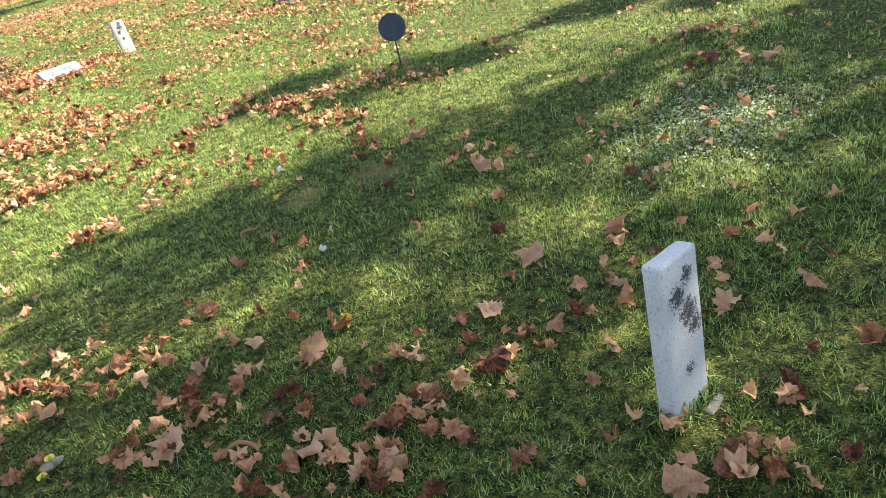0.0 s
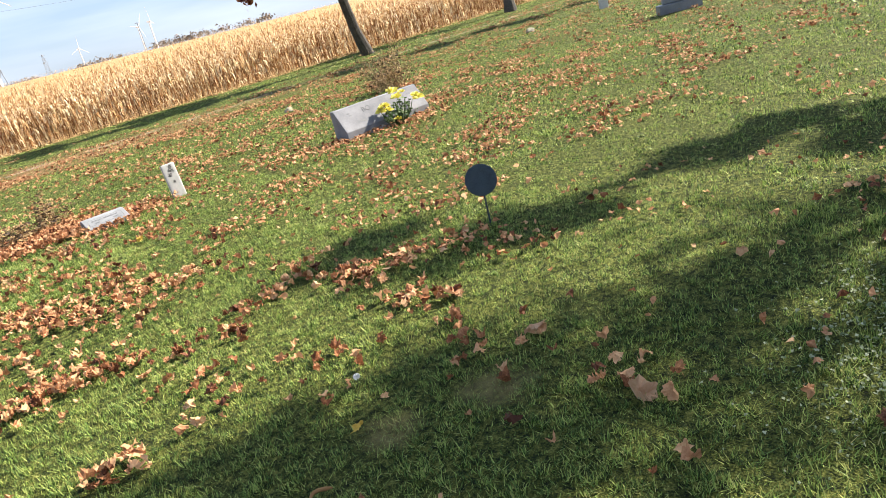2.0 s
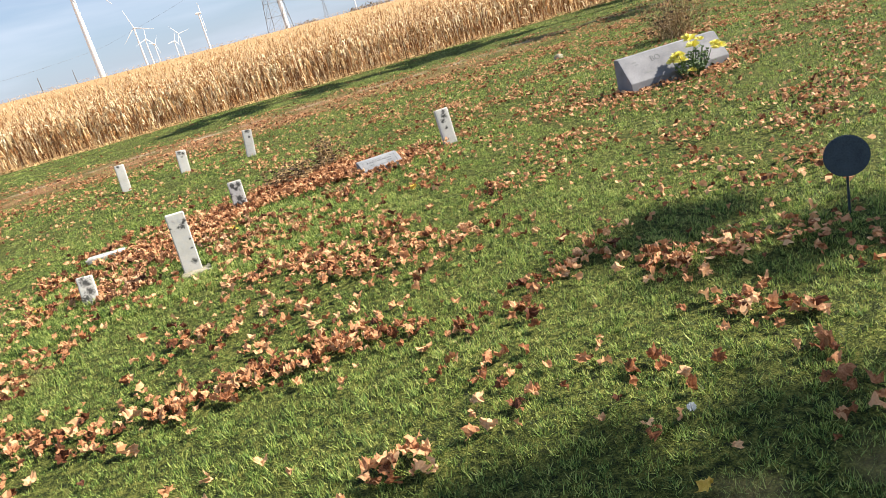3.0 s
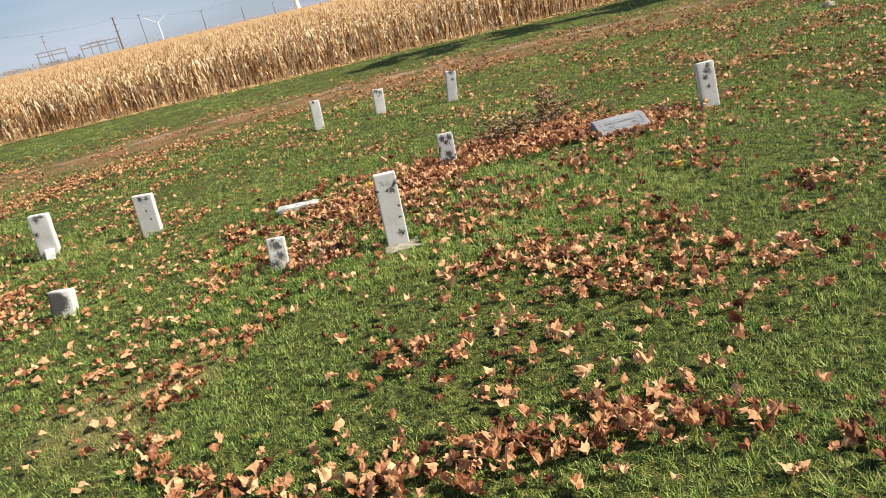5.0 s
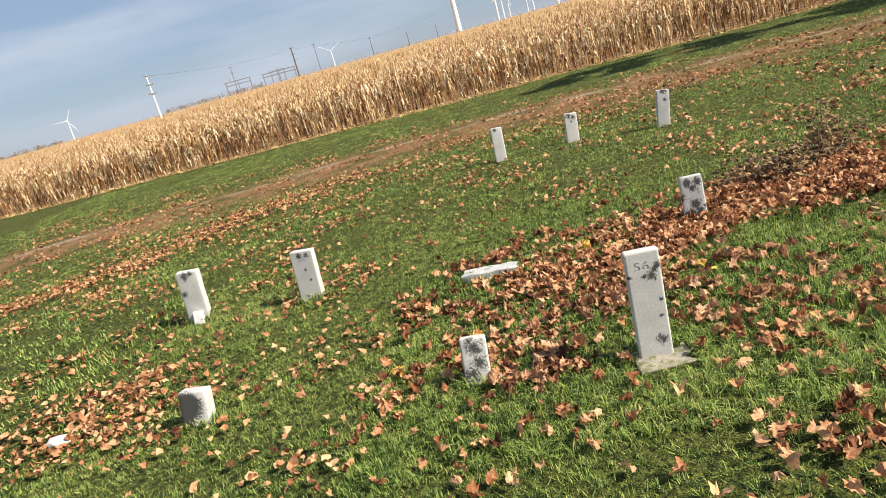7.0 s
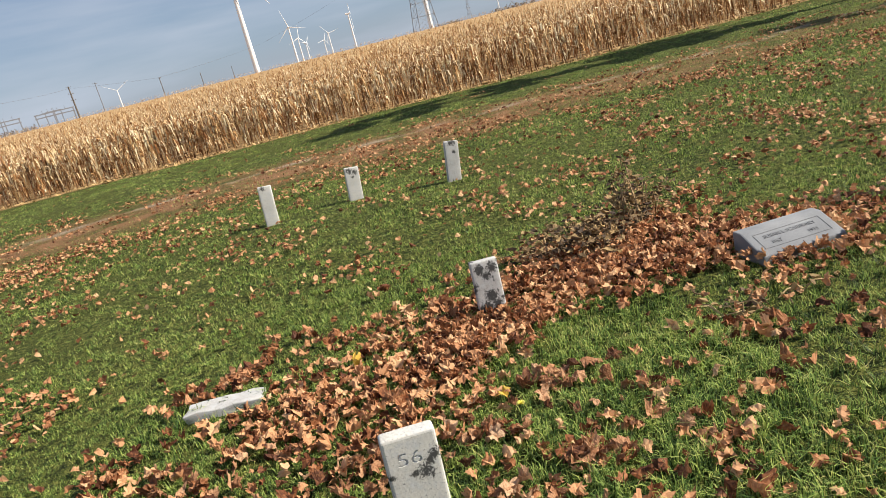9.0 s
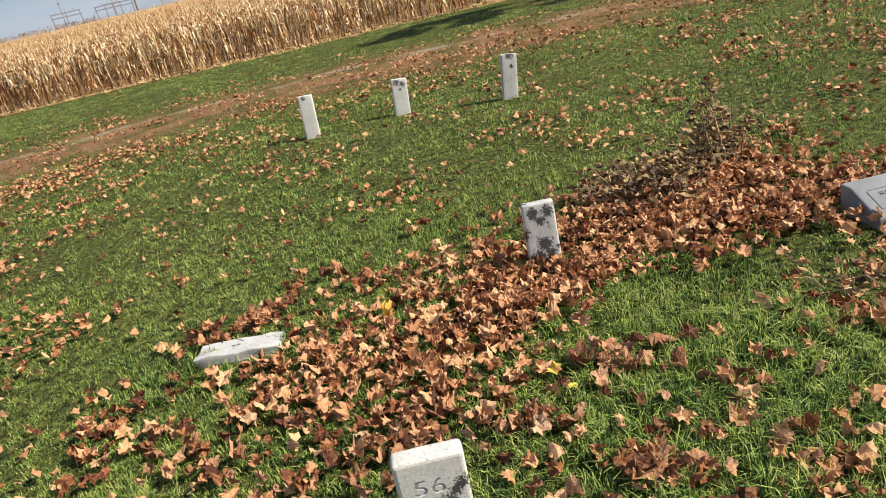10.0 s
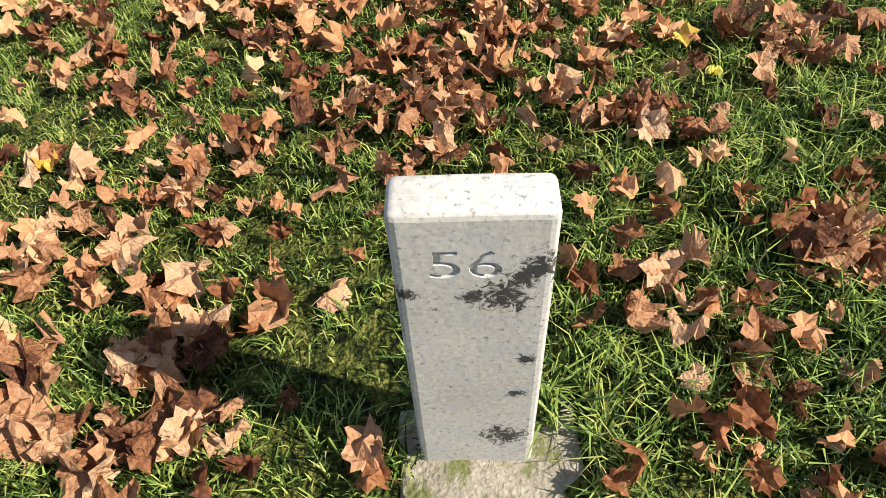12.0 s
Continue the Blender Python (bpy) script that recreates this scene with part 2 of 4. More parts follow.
def empty(name, place, turn=0.0, label="", category="", group=""):
    ob = new(name)
    ob.matrix_world = pose(*place, 0, 0, turn)
    ob.empty_display_size = 0.1
    return tagged(ob, label, category, group)


def mesh_object(name, verts, faces_by_size, mat, smooth=False, parent=None):
    """A mesh from numpy arrays: verts (n, 3) and a list of (k, m) index arrays."""
    me = bpy.data.meshes.new(name)
    me.vertices.add(len(verts))
    me.vertices.foreach_set("co", np.asarray(verts, np.float32).ravel())
    loops = np.concatenate([f.ravel() for f in faces_by_size])
    sizes = np.concatenate([np.full(len(f), f.shape[1]) for f in faces_by_size])
    me.loops.add(len(loops))
    me.loops.foreach_set("vertex_index", loops.astype(np.int32))
    me.polygons.add(len(sizes))
    me.polygons.foreach_set("loop_start", np.r_[0, np.cumsum(sizes)[:-1]].astype(np.int32))
    me.polygons.foreach_set("use_smooth", np.full(len(sizes), smooth))
    me.update(calc_edges=True)
    me.materials.append(mat)
    ob = new(name, me)
    if parent:
        ob.parent = parent
    return ob


def box(bm, size, m=Matrix(), bevel=0.0, segments=2):
    made = bmesh.ops.create_cube(bm, size=1.0, matrix=m @ Matrix.Diagonal((*size, 1)))["verts"]
    if bevel:
        edges = list({e for v in made for e in v.link_edges})
        bmesh.ops.bevel(bm, geom=edges, offset=bevel, segments=segments, affect="EDGES", profile=0.5)


def tube(bm, points, radii, sides=6):
    """A tapered tube along points."""
    rings = []
    pts = [Vector(p) for p in points]
    for i, (p, r) in enumerate(zip(pts, radii)):
        d = (pts[min(i + 1, len(pts) - 1)] - pts[max(i - 1, 0)]).normalized()
        a = d.orthogonal().normalized() if abs(d.z) < 0.99 else Vector((1, 0, 0))
        a = (Vector((1, 0, 0)) - d * d.x).normalized() if abs(d.x) < 0.9 else (Vector((0, 1, 0)) - d * d.y).normalized()
        b = d.cross(a)
        rings.append([bm.verts.new(p + (a * math.cos(k * math.tau / sides) + b * math.sin(k * math.tau / sides)) * r) for k in range(sides)])
    for lo, hi in zip(rings, rings[1:]):
        for k in range(sides):
            bm.faces.new((lo[k], lo[(k + 1) % sides], hi[(k + 1) % sides], hi[k]))
    bm.faces.new(rings[-1])
    bm.faces.new(rings[0][::-1])


rng = np.random.default_rng(7)


# ---- ground ----
CORN_Y, CORN_SLOPE = 17.7, -0.06


def ground_z(x, y):
    """The lie of the land: nearly level turf, then a field that rises gently."""
    x, y = np.asarray(x, float), np.asarray(y, float)
    wave = 0.012 * np.sin(0.9 * x + 0.4 * y) + 0.010 * np.sin(0.5 * x - 1.1 * y + 1.0)
    near = np.exp(-((np.hypot(x, y + 1) / 40) ** 2))
    return wave * near + 0.0156 * np.clip(y - CORN_Y, 0, 282)


def axis(lo, hi, step, far):
    inner = np.arange(lo, hi + 1e-6, step)
    grow = step * 1.35 ** np.arange(1, 40)
    out = np.cumsum(grow)
    out = out[out < far]
    return np.r_[(lo - out)[::-1], inner, hi + out]


gx, gy = axis(-30, 40, 0.35, 4500), axis(-16, 40, 0.35, 4500)
xx, yy = np.meshgrid(gx, gy)
verts = np.stack([xx, yy, ground_z(xx, yy)], -1).reshape(-1, 3)
nx, ny = len(gx), len(gy)
idx = np.arange(nx * ny).reshape(ny, nx)
quads = np.stack([idx[:-1, :-1], idx[:-1, 1:], idx[1:, 1:], idx[1:, :-1]], -1).reshape(-1, 4)


BEND_X = -1.0


def band_mask(y0, y1, soft, slope=0.0, wobble=1.2, bend=BEND_X):
    """A strip across the plan, with a wavering edge: level east of the bend, y = const + slope * x west of it."""
    def build(nodes, links, tc):
        sep = nodes.new("ShaderNodeSeparateXYZ")
        links.new(tc.outputs["Object"], sep.inputs[0])
        n = nodes.new("ShaderNodeTexNoise")
        n.inputs["Scale"].default_value, n.inputs["Detail"].default_value = 0.9, 6
        links.new(tc.outputs["Object"], n.inputs["Vector"])
        w = nodes.new("ShaderNodeMath")
        w.operation = "MULTIPLY_ADD"
        w.inputs[1].default_value = wobble
        links.new(n.outputs["Fac"], w.inputs[0])
        links.new(sep.outputs["Y"], w.inputs[2])
        west = nodes.new("ShaderNodeMath")
        west.operation = "MINIMUM"
        west.inputs[1].default_value = bend
        links.new(sep.outputs["X"], west.inputs[0])
        s = nodes.new("ShaderNodeMath")
        s.operation = "MULTIPLY_ADD"
        s.inputs[1].default_value = -slope
        links.new(west.outputs[0], s.inputs[0])
        links.new(w.outputs[0], s.inputs[2])
        masks = []
        for edge, sign in ((y0 + wobble / 2, 1), (y1 + wobble / 2, -1)):
            r = nodes.new("ShaderNodeMapRange")
            r.inputs["From Min"].default_value, r.inputs["From Max"].default_value = edge - sign * soft, edge + sign * soft
            links.new(s.outputs[0], r.inputs["Value"])
            masks.append(r.outputs[0])
        mul = nodes.new("ShaderNodeMath")
        mul.operation = "MULTIPLY"
        links.new(masks[0], mul.inputs[0])
        links.new(masks[1], mul.inputs[1])
        return mul.outputs[0]
    return build


def broken_track(nodes, links, tc):
    """The bare track: a strip worn through in patches, gone to the east."""
    strip_mask, holes = band_mask(9.6, 12.2, 0.7, 0.25, 1.6)(nodes, links, tc), noise_mask(1.3, 0.36, 0.55, 6)(nodes, links, tc)
    sep = nodes.new("ShaderNodeSeparateXYZ")
    links.new(tc.outputs["Object"], sep.inputs[0])
    east = nodes.new("ShaderNodeMapRange")
    east.inputs["From Min"].default_value, east.inputs["From Max"].default_value = 13.0, 3.0
    links.new(sep.outputs["X"], east.inputs["Value"])
    value = strip_mask
    for other in (holes, east.outputs[0]):
        mul = nodes.new("ShaderNodeMath")
        mul.operation = "MULTIPLY"
        links.new(value, mul.inputs[0])
        links.new(other, mul.inputs[1])
        value = mul.outputs[0]
    return value


mixed_in(TURF, (0.24, 0.13, 0.065), broken_track)


def pale_rut(nodes, links, tc):
    """A thin pale rut along the far side of the track, broken in places."""
    a, b = band_mask(11.45, 11.75, 0.15, 0.25, 1.2)(nodes, links, tc), noise_mask(0.9, 0.44, 0.56, 5, (3, 1, 0))(nodes, links, tc)
    mul = nodes.new("ShaderNodeMath")
    mul.operation = "MULTIPLY"
    links.new(a, mul.inputs[0])
    links.new(b, mul.inputs[1])
    return mul.outputs[0]


mixed_in(TURF, (0.32, 0.25, 0.18), pale_rut)
mixed_in(TURF, (0.36, 0.23, 0.11), band_mask(CORN_Y - 0.2, 9000, 0.15, CORN_SLOPE, 0.5, 9000.0))
ground = mesh_object("ground", verts, [quads], TURF, True)
tagged(ground, "mown turf with a bare reddish track and a rising stubble field", "ground", kind="structure")


# ---- gravestones ----
def slab_mesh(w, d, h, round_top=0.012, rough=0.002, seed=0, cuts=5):
    """An upright marble tablet with worn, rounded edges; its front is at y = 0 and it stands on z = 0."""
    bm = bmesh.new()
    box(bm, (w, d, h + 0.08), Matrix.Translation((0, d / 2, h / 2 - 0.04)), round_top, 3)
    bmesh.ops.subdivide_edges(bm, edges=[e for e in bm.edges if e.calc_length() > 0.06], cuts=cuts, use_grid_fill=True)
    for v in bm.verts:
        v.co += noise.noise_vector(v.co * 14 + Vector((seed * 7, 0, 0))) * rough
    for f in bm.faces:
        f.smooth = True
    return bm


def text_part(body, size, mat, parent, m, depth=0.0012, name="inscription"):
    cu = bpy.data.curves.new(name, "FONT")
    cu.body, cu.size, cu.extrude, cu.align_x, cu.align_y = body, size, depth, "CENTER", "CENTER"
    tmp = new(name, cu)
    me = bpy.data.meshes.new_from_object(tmp.evaluated_get(bpy.context.evaluated_depsgraph_get()))
    bpy.data.objects.remove(tmp)
    me.materials.append(mat)
    ob = new(name, me)
    ob.parent = parent
    ob.matrix_local = m
    return ob


WHITE_RAMP = [(0.3, (0.36, 0.345, 0.32)), (0.5, (0.50, 0.485, 0.455)), (0.7, (0.59, 0.575, 0.545))]
GREY_RAMP = [(0.3, (0.28, 0.275, 0.265)), (0.5, (0.41, 0.40, 0.39)), (0.7, (0.54, 0.53, 0.515))]


def carve(ob, body, size, m):
    """Cuts figures into a stone's mesh."""
    cu = bpy.data.curves.new("figures", "FONT")
    cu.body, cu.size, cu.extrude, cu.align_x, cu.align_y = body, size, 0.004, "CENTER", "CENTER"
    cu.resolution_u = 6
    tmp = new("figures", cu)
    cutter = new("cutter", bpy.data.meshes.new_from_object(tmp.evaluated_get(bpy.context.evaluated_depsgraph_get())))
    cutter.matrix_world = ob.matrix_world @ m
    mod = ob.modifiers.new("carve", "BOOLEAN")
    mod.object, mod.operation, mod.solver = cutter, "DIFFERENCE", "EXACT"
    mod.use_self = True
    bpy.context.view_layer.update()
    me = bpy.data.meshes.new_from_object(ob.evaluated_get(bpy.context.evaluated_depsgraph_get()))
    ob.modifiers.clear()
    if len(me.polygons) > 50:
        for p in me.polygons:
            p.use_smooth = abs(p.normal.y) < 0.9
        ob.data = me
    for old in (tmp, cutter):
        bpy.data.objects.remove(old)


def gravestone(place, turn, w, d, h, cover, seed, label, lean=(0, 0), ramp=WHITE_RAMP, number="", patches=()):
    ob = empty("gravestone", place, 0, label, "gravestone", "small white gravestones")
    ob.matrix_world = pose(*place, lean[0], lean[1], turn)
    mat = lichened("marble_with_lichen", ramp, cover, (seed * 3.7, seed * 1.3, seed), patches)
    tablet = part("tablet", slab_mesh(w, d, h, 0.010, 0.0006 if number else 0.0025, seed), mat, ob)
    if number:
        bpy.context.view_layer.update()
        carve(tablet, number, 0.062, pose(-0.008, 0.0, h - 0.075, 90, 0, 0) @ Matrix.Diagonal((1.25, 0.95, 1, 1)))
    return ob


numbered = gravestone((0.001, -0.0155, 0), 1.5, 0.161, 0.056, 0.550, -0.05, 1, "upright white marble gravestone with carved number and black lichen", (0, 1.8), number="56", patches=[(0.03, 0.425, 0.028), (0.066, 0.468, 0.026), (0.0, 0.425, 0.014), (0.05, 0.452, 0.02), (0.04, 0.10, 0.03), (0.05, 0.22, 0.012), (0.06, 0.3, 0.012), (-0.07, 0.43, 0.012)])
gravestone((-0.885, 0.07, 0), 3, 0.135, 0.06, 0.251, 0.0, 2, "short white marble gravestone thick with black lichen", (-8, 5), patches=[(0, 0.20, 0.05), (0.02, 0.12, 0.05), (-0.03, 0.06, 0.05), (-0.02, 0.24, 0.03)])
gravestone((-2.56, 0.25, 0), 2, 0.165, 0.10, 0.205, -0.02, 3, "stubby leaning white gravestone with a blackened face", (-10, 6), patches=[(-0.03, 0.11, 0.075), (-0.05, 0.05, 0.05), (-0.01, 0.15, 0.045), (-0.05, 0.15, 0.05)])
gravestone((-3.451, 2.249, 0), 3, 0.189, 0.08, 0.444, -0.05, 4, "white marble gravestone with a black-stained top edge", (0.6, 4.2), patches=[(-0.02, 0.41, 0.045), (0.03, 0.43, 0.03), (-0.06, 0.25, 0.03)])
gravestone((-2.393, 2.157, 0), -3, 0.192, 0.08, 0.409, -0.06, 5, "white marble gravestone with carved number and chipped foot", (-2.2, 2.9), number="35", patches=[(-0.02, 0.37, 0.03), (0.04, 0.37, 0.025), (0.01, 0.25, 0.015), (0.03, 0.16, 0.012)])
gravestone((-0.841, 6.233, 0), 3, 0.150, 0.08, 0.455, -0.06, 6, "pale grey marble gravestone beside the bare track", (-3, 2.8), patches=[(-0.02, 0.43, 0.03)])
gravestone((0.132, 6.369, 0), 3, 0.164, 0.08, 0.386, 0.0, 7, "pale gravestone with black lichen streaks, beside the track", (-3, 5), patches=[(-0.03, 0.35, 0.04), (0.03, 0.33, 0.035), (0.0, 0.28, 0.02)])
gravestone((1.227, 5.909, 0), 0, 0.154, 0.08, 0.446, 0.01, 8, "grey weathered gravestone with leaves at its foot", (-2, 7), GREY_RAMP, patches=[(0.0, 0.44, 0.045), (0.02, 0.33, 0.02)])
gravestone((0.644, 1.848, 0), -5.7, 0.156, 0.06, 0.355, 0.12, 9, "grey stained gravestone leaning in a drift of leaves", (-5.7, 0.9), GREY_RAMP, patches=[(-0.03, 0.31, 0.03), (0.04, 0.31, 0.03), (0.0, 0.27, 0.025), (0.01, 0.15, 0.04), (-0.03, 0.08, 0.045), (0.03, 0.10, 0.03)])
gravestone((3.294, 1.813, 0), -8, 0.17, 0.08, 0.437, 0.0, 10, "white gravestone with a black stained face near the maple", (-6.5, -2.2), patches=[(0.01, 0.35, 0.045), (-0.02, 0.29, 0.03), (0.02, 0.40, 0.03), (0.0, 0.2, 0.02)])
shaded = gravestone((1.274, -7.670, 0), -0.7, 0.189, 0.064, 0.521, 0.0, 11, "white marble gravestone with black lichen, in tree shade", (-5.5, 4.1), patches=[(-0.03, 0.40, 0.04), (0.02, 0.33, 0.05), (0.05, 0.28, 0.04), (0.03, 0.45, 0.03), (0.0, 0.14, 0.025)])

for stone, m, w, d, rough in ((numbered, pose(0.030, -0.125, 0.004, 0, 0, 3), 0.27, 0.22, 0.007), (shaded, pose(0.06, -0.05, -0.022, 5, -4, 8), 0.10, 0.05, 0.003)):
    footing = part("footing", slab_mesh(w, d, 0.012, 0.01, rough, 5), CONCRETE, stone, "crumbling mossy concrete footing")
    footing.matrix_local = m

broken = part("fallen_gravestone", slab_mesh(0.42, 0.135, 0.022, 0.007, 0.014, 9), lichened("marble_fallen", GREY_RAMP, -0.05, (5, 9, 2)))
broken.matrix_world = pose(-0.88, 1.73, 0.012, 1, 0, -6)
tagged(broken, "broken white gravestone lying flat among leaves", "gravestone")


def wedge(w, d, h_front, h_back, seed):
    """A slant-faced marker: low in front, higher behind, rough sides."""
    bm = bmesh.new()
    sec = [(0, -0.05), (0, h_front), (d * 0.72, h_back), (d, h_back), (d, -0.05)]
    left = [bm.verts.new((-w / 2, y, z)) for y, z in sec]
    right = [bm.verts.new((w / 2, y, z)) for y, z in sec]
    n = len(sec)
    for k in range(n):
        bm.faces.new((left[k], left[(k + 1) % n], right[(k + 1) % n], right[k]))
    bm.faces.new(left[::-1])
    bm.faces.new(right)
    bmesh.ops.recalc_face_normals(bm, faces=bm.faces[:])
    bmesh.ops.bevel(bm, geom=bm.edges[:], offset=0.008, segments=2, affect="EDGES", profile=0.5)
    return bm


flat = empty("slant_marker", (2.299, 1.483, 0), 1.4, "low grey granite slant marker with carved letters among leaves", "gravestone")
part("block", wedge(0.50, 0.27, 0.065, 0.15, 1), GRANITE, flat)
big = empty("slant_headstone", (6.302, 1.144, 0), -2.2, "wide grey granite slant headstone with carved letters", "gravestone")
part("block", wedge(1.48, 0.33, 0.12, 0.42, 2), PALE_GRANITE, big)
far_stone = empty("upright_headstone", (14.5, 1.45, 0), -40, "dark grey granite headstone casting a long shadow", "gravestone")
bm = bmesh.new()
box(bm, (0.9, 0.30, 0.2), Matrix.Translation((0, 0, 0.1)), 0.015)
part("base", bm, DARK_GRANITE, far_stone)
bm = bmesh.new()
box(bm, (0.7, 0.18, 0.65), Matrix.Translation((0, 0, 0.525)), 0.03)
part("tablet", bm, DARK_GRANITE, far_stone)
gravestone((17.6, 5.7, 0), -35, 0.25, 0.09, 0.6, 0.0, 13, "small white gravestone far off near the field edge")

disc = empty("grave_marker", (3.595, -3.635, 0), -42, "round dark bronze grave marker on a thin stem", "marker")
bm = bmesh.new()
bmesh.ops.create_cone(bm, cap_ends=True, segments=48, radius1=0.116, radius2=0.116, depth=0.012, matrix=pose(0, 0, 0.37, 82, 0, 0))
bmesh.ops.bevel(bm, geom=[e for e in bm.edges if len(e.link_faces) == 2 and e.calc_face_angle(0) > 1], offset=0.004, segments=2, affect="EDGES")
part("disc", bm, BRONZE, disc)
bm = bmesh.new()
tube(bm, [(0, 0.01, -0.1), (0, 0.012, 0.31)], [0.007, 0.007], 8)
part("stem", bm, BRONZE, disc)


# ---- corn ----
def strip(points, widths, across):
    """A flat blade along points: verts and quads."""
    p, w, a = np.array(points, float), np.array(widths, float)[:, None], np.array(across, float)
    v = np.concatenate([p - a * w / 2, p + a * w / 2])
    n = len(p)
    k = np.arange(n - 1)
    return v, np.stack([k, k + 1, k + 1 + n, k + n], -1)


def corn_plant(r, leaves, segs, bottom):
    vs, qs, count = [], [], 0

    def add(v, q):
        nonlocal count
        vs.append(v), qs.append(q + count)
        count += len(v)

    top = r.uniform(0.96, 1.16)
    lean = r.normal(0, 0.05, 2)
    at = lambda z: np.array([lean[0] * z, lean[1] * z, z])
    for a in ((1, 0, 0), (0, 1, 0)):
        add(*strip([at(bottom), at(top)], [0.028, 0.012], a))
    for k in range(leaves):
        z = bottom + (top - bottom) * (0.10 + 0.92 * ((k + r.uniform(0, 0.8)) / leaves) ** 0.8)
        yaw = r.uniform(0, math.tau)
        out = np.array([math.cos(yaw), math.sin(yaw), 0])
        length, rise = r.uniform(0.14, 0.36), r.uniform(0.02, 0.14)
        s = np.linspace(0, 1, segs + 1)
        droop = r.uniform(0.05, 0.34)
        pts = [at(z) + out * (length * (0.75 * t - 0.25 * t * t)) + np.array([0, 0, rise * t * 2 - (rise * 2 + droop) * t * t]) for t in s]
        add(*strip(pts, 0.050 * np.sqrt(np.clip(1.05 - s, 0.05, 1)) * r.uniform(0.6, 1.25), np.cross(out, (0, 0, 1)) * 0.9 + np.array([0, 0, r.uniform(-0.5, 0.5)])))
    for k in range(3):
        yaw = r.uniform(0, math.tau)
        out = np.array([math.cos(yaw), math.sin(yaw), 0]) * r.uniform(0.02, 0.12)
        add(*strip([at(top - 0.03), at(top) + out + (0, 0, r.uniform(0.06, 0.16))], [0.014, 0.010], np.cross(out, (0, 0, 1)) / 0.1 + (0.3, 0, 0)))
    return np.concatenate(vs), np.concatenate(qs)


def scatter(templates, which, xy, z, yaw, scale, tilt=None):
    """Copies of template meshes, joined: verts and faces by size."""
    vs, fs, count = [], [], 0
    for k, (v, q) in enumerate(templates):
        sel = np.flatnonzero(which == k)
        if not len(sel):
            continue
        c, s = np.cos(yaw[sel])[:, None], np.sin(yaw[sel])[:, None]
        w = v[None] * scale[sel][:, None, None]
        if tilt is not None:
            ct, st = np.cos(tilt[sel])[:, None], np.sin(tilt[sel])[:, None]
            w = np.stack([w[..., 0], w[..., 1] * ct - w[..., 2] * st, w[..., 1] * st + w[..., 2] * ct], -1)
        out = np.stack([w[..., 0] * c - w[..., 1] * s + xy[sel, :1], w[..., 0] * s + w[..., 1] * c + xy[sel, 1:], w[..., 2] + z[sel][:, None]], -1)
        f = q[None] + (np.arange(len(sel)) * len(v))[:, None, None] + count
        vs.append(out.reshape(-1, 3)), fs.append(f.reshape(-1, q.shape[1]))
        count += len(sel) * len(v)
    return np.concatenate(vs), fs


def corn_field():
    full = [corn_plant(rng, 25, 2, 0.0) for _ in range(14)]
    upper = [corn_plant(rng, 10, 2, 0.55) for _ in range(8)]
    tops = [corn_plant(rng, 5, 1, 0.8) for _ in range(6)]
    rows = []
    for y in CORN_Y + 0.25 + 0.76 * np.arange(5):
        x = np.arange(-30, 48, 0.155)
        rows.append(np.stack([x + rng.normal(0, 0.04, len(x)), y + CORN_SLOPE * x + rng.normal(0, 0.05, len(x))], -1))
    near = np.concatenate(rows)
    rows = []
    for y in CORN_Y + 0.25 + 0.76 * np.arange(5, 16):
        x = np.arange(-32, 50, 0.24)
        rows.append(np.stack([x + rng.normal(0, 0.05, len(x)), y + CORN_SLOPE * x + rng.normal(0, 0.05, len(x))], -1))
    behind = np.concatenate(rows)
    a = rng.uniform(-0.85, 1.0, 3600)
    d = 32 + 45 * rng.random(3600) ** 1.4
    mid = np.stack([np.sin(a) * d, -5 + np.cos(a) * d], -1)
    mid = mid[mid[:, 1] > CORN_Y + 12]
    a = rng.uniform(-0.85, 0.85, 6500)
    d = 70 + 230 * rng.random(6500) ** 1.6
    far = np.stack([np.sin(a) * d, -5 + np.cos(a) * d], -1)
    far = far[far[:, 1] > CORN_Y + 20]
    allv, allq, slots, count = [], [], [], 0
    for pts, temps, size in ((near, full, 1.0), (behind, upper, 1.0), (mid, upper, 1.0), (far, tops, 1.0)):
        n = len(pts)
        grow = size * rng.uniform(0.93, 1.07, n)
        which = rng.integers(0, len(temps), n)
        v, fs = scatter(temps, which, pts, ground_z(pts[:, 0], pts[:, 1]), rng.uniform(0, math.tau, n), grow)
        slots += [np.tile(np.r_[1, 1, np.zeros(len(q) - 2, int)], (which == k).sum()) for k, (_, q) in enumerate(temps)]
        allv.append(v)
        allq += [f + count for f in fs]
        count += len(v)
    field = mesh_object("corn_field", np.concatenate(allv), [np.concatenate(allq)], CORN)
    field.data.materials.append(STALK)
    field.data.polygons.foreach_set("material_index", np.concatenate(slots).astype(np.int32))
    return tagged(field, "ripe dry straw-coloured corn standing in a field", "corn", kind="stuff")


corn_field()


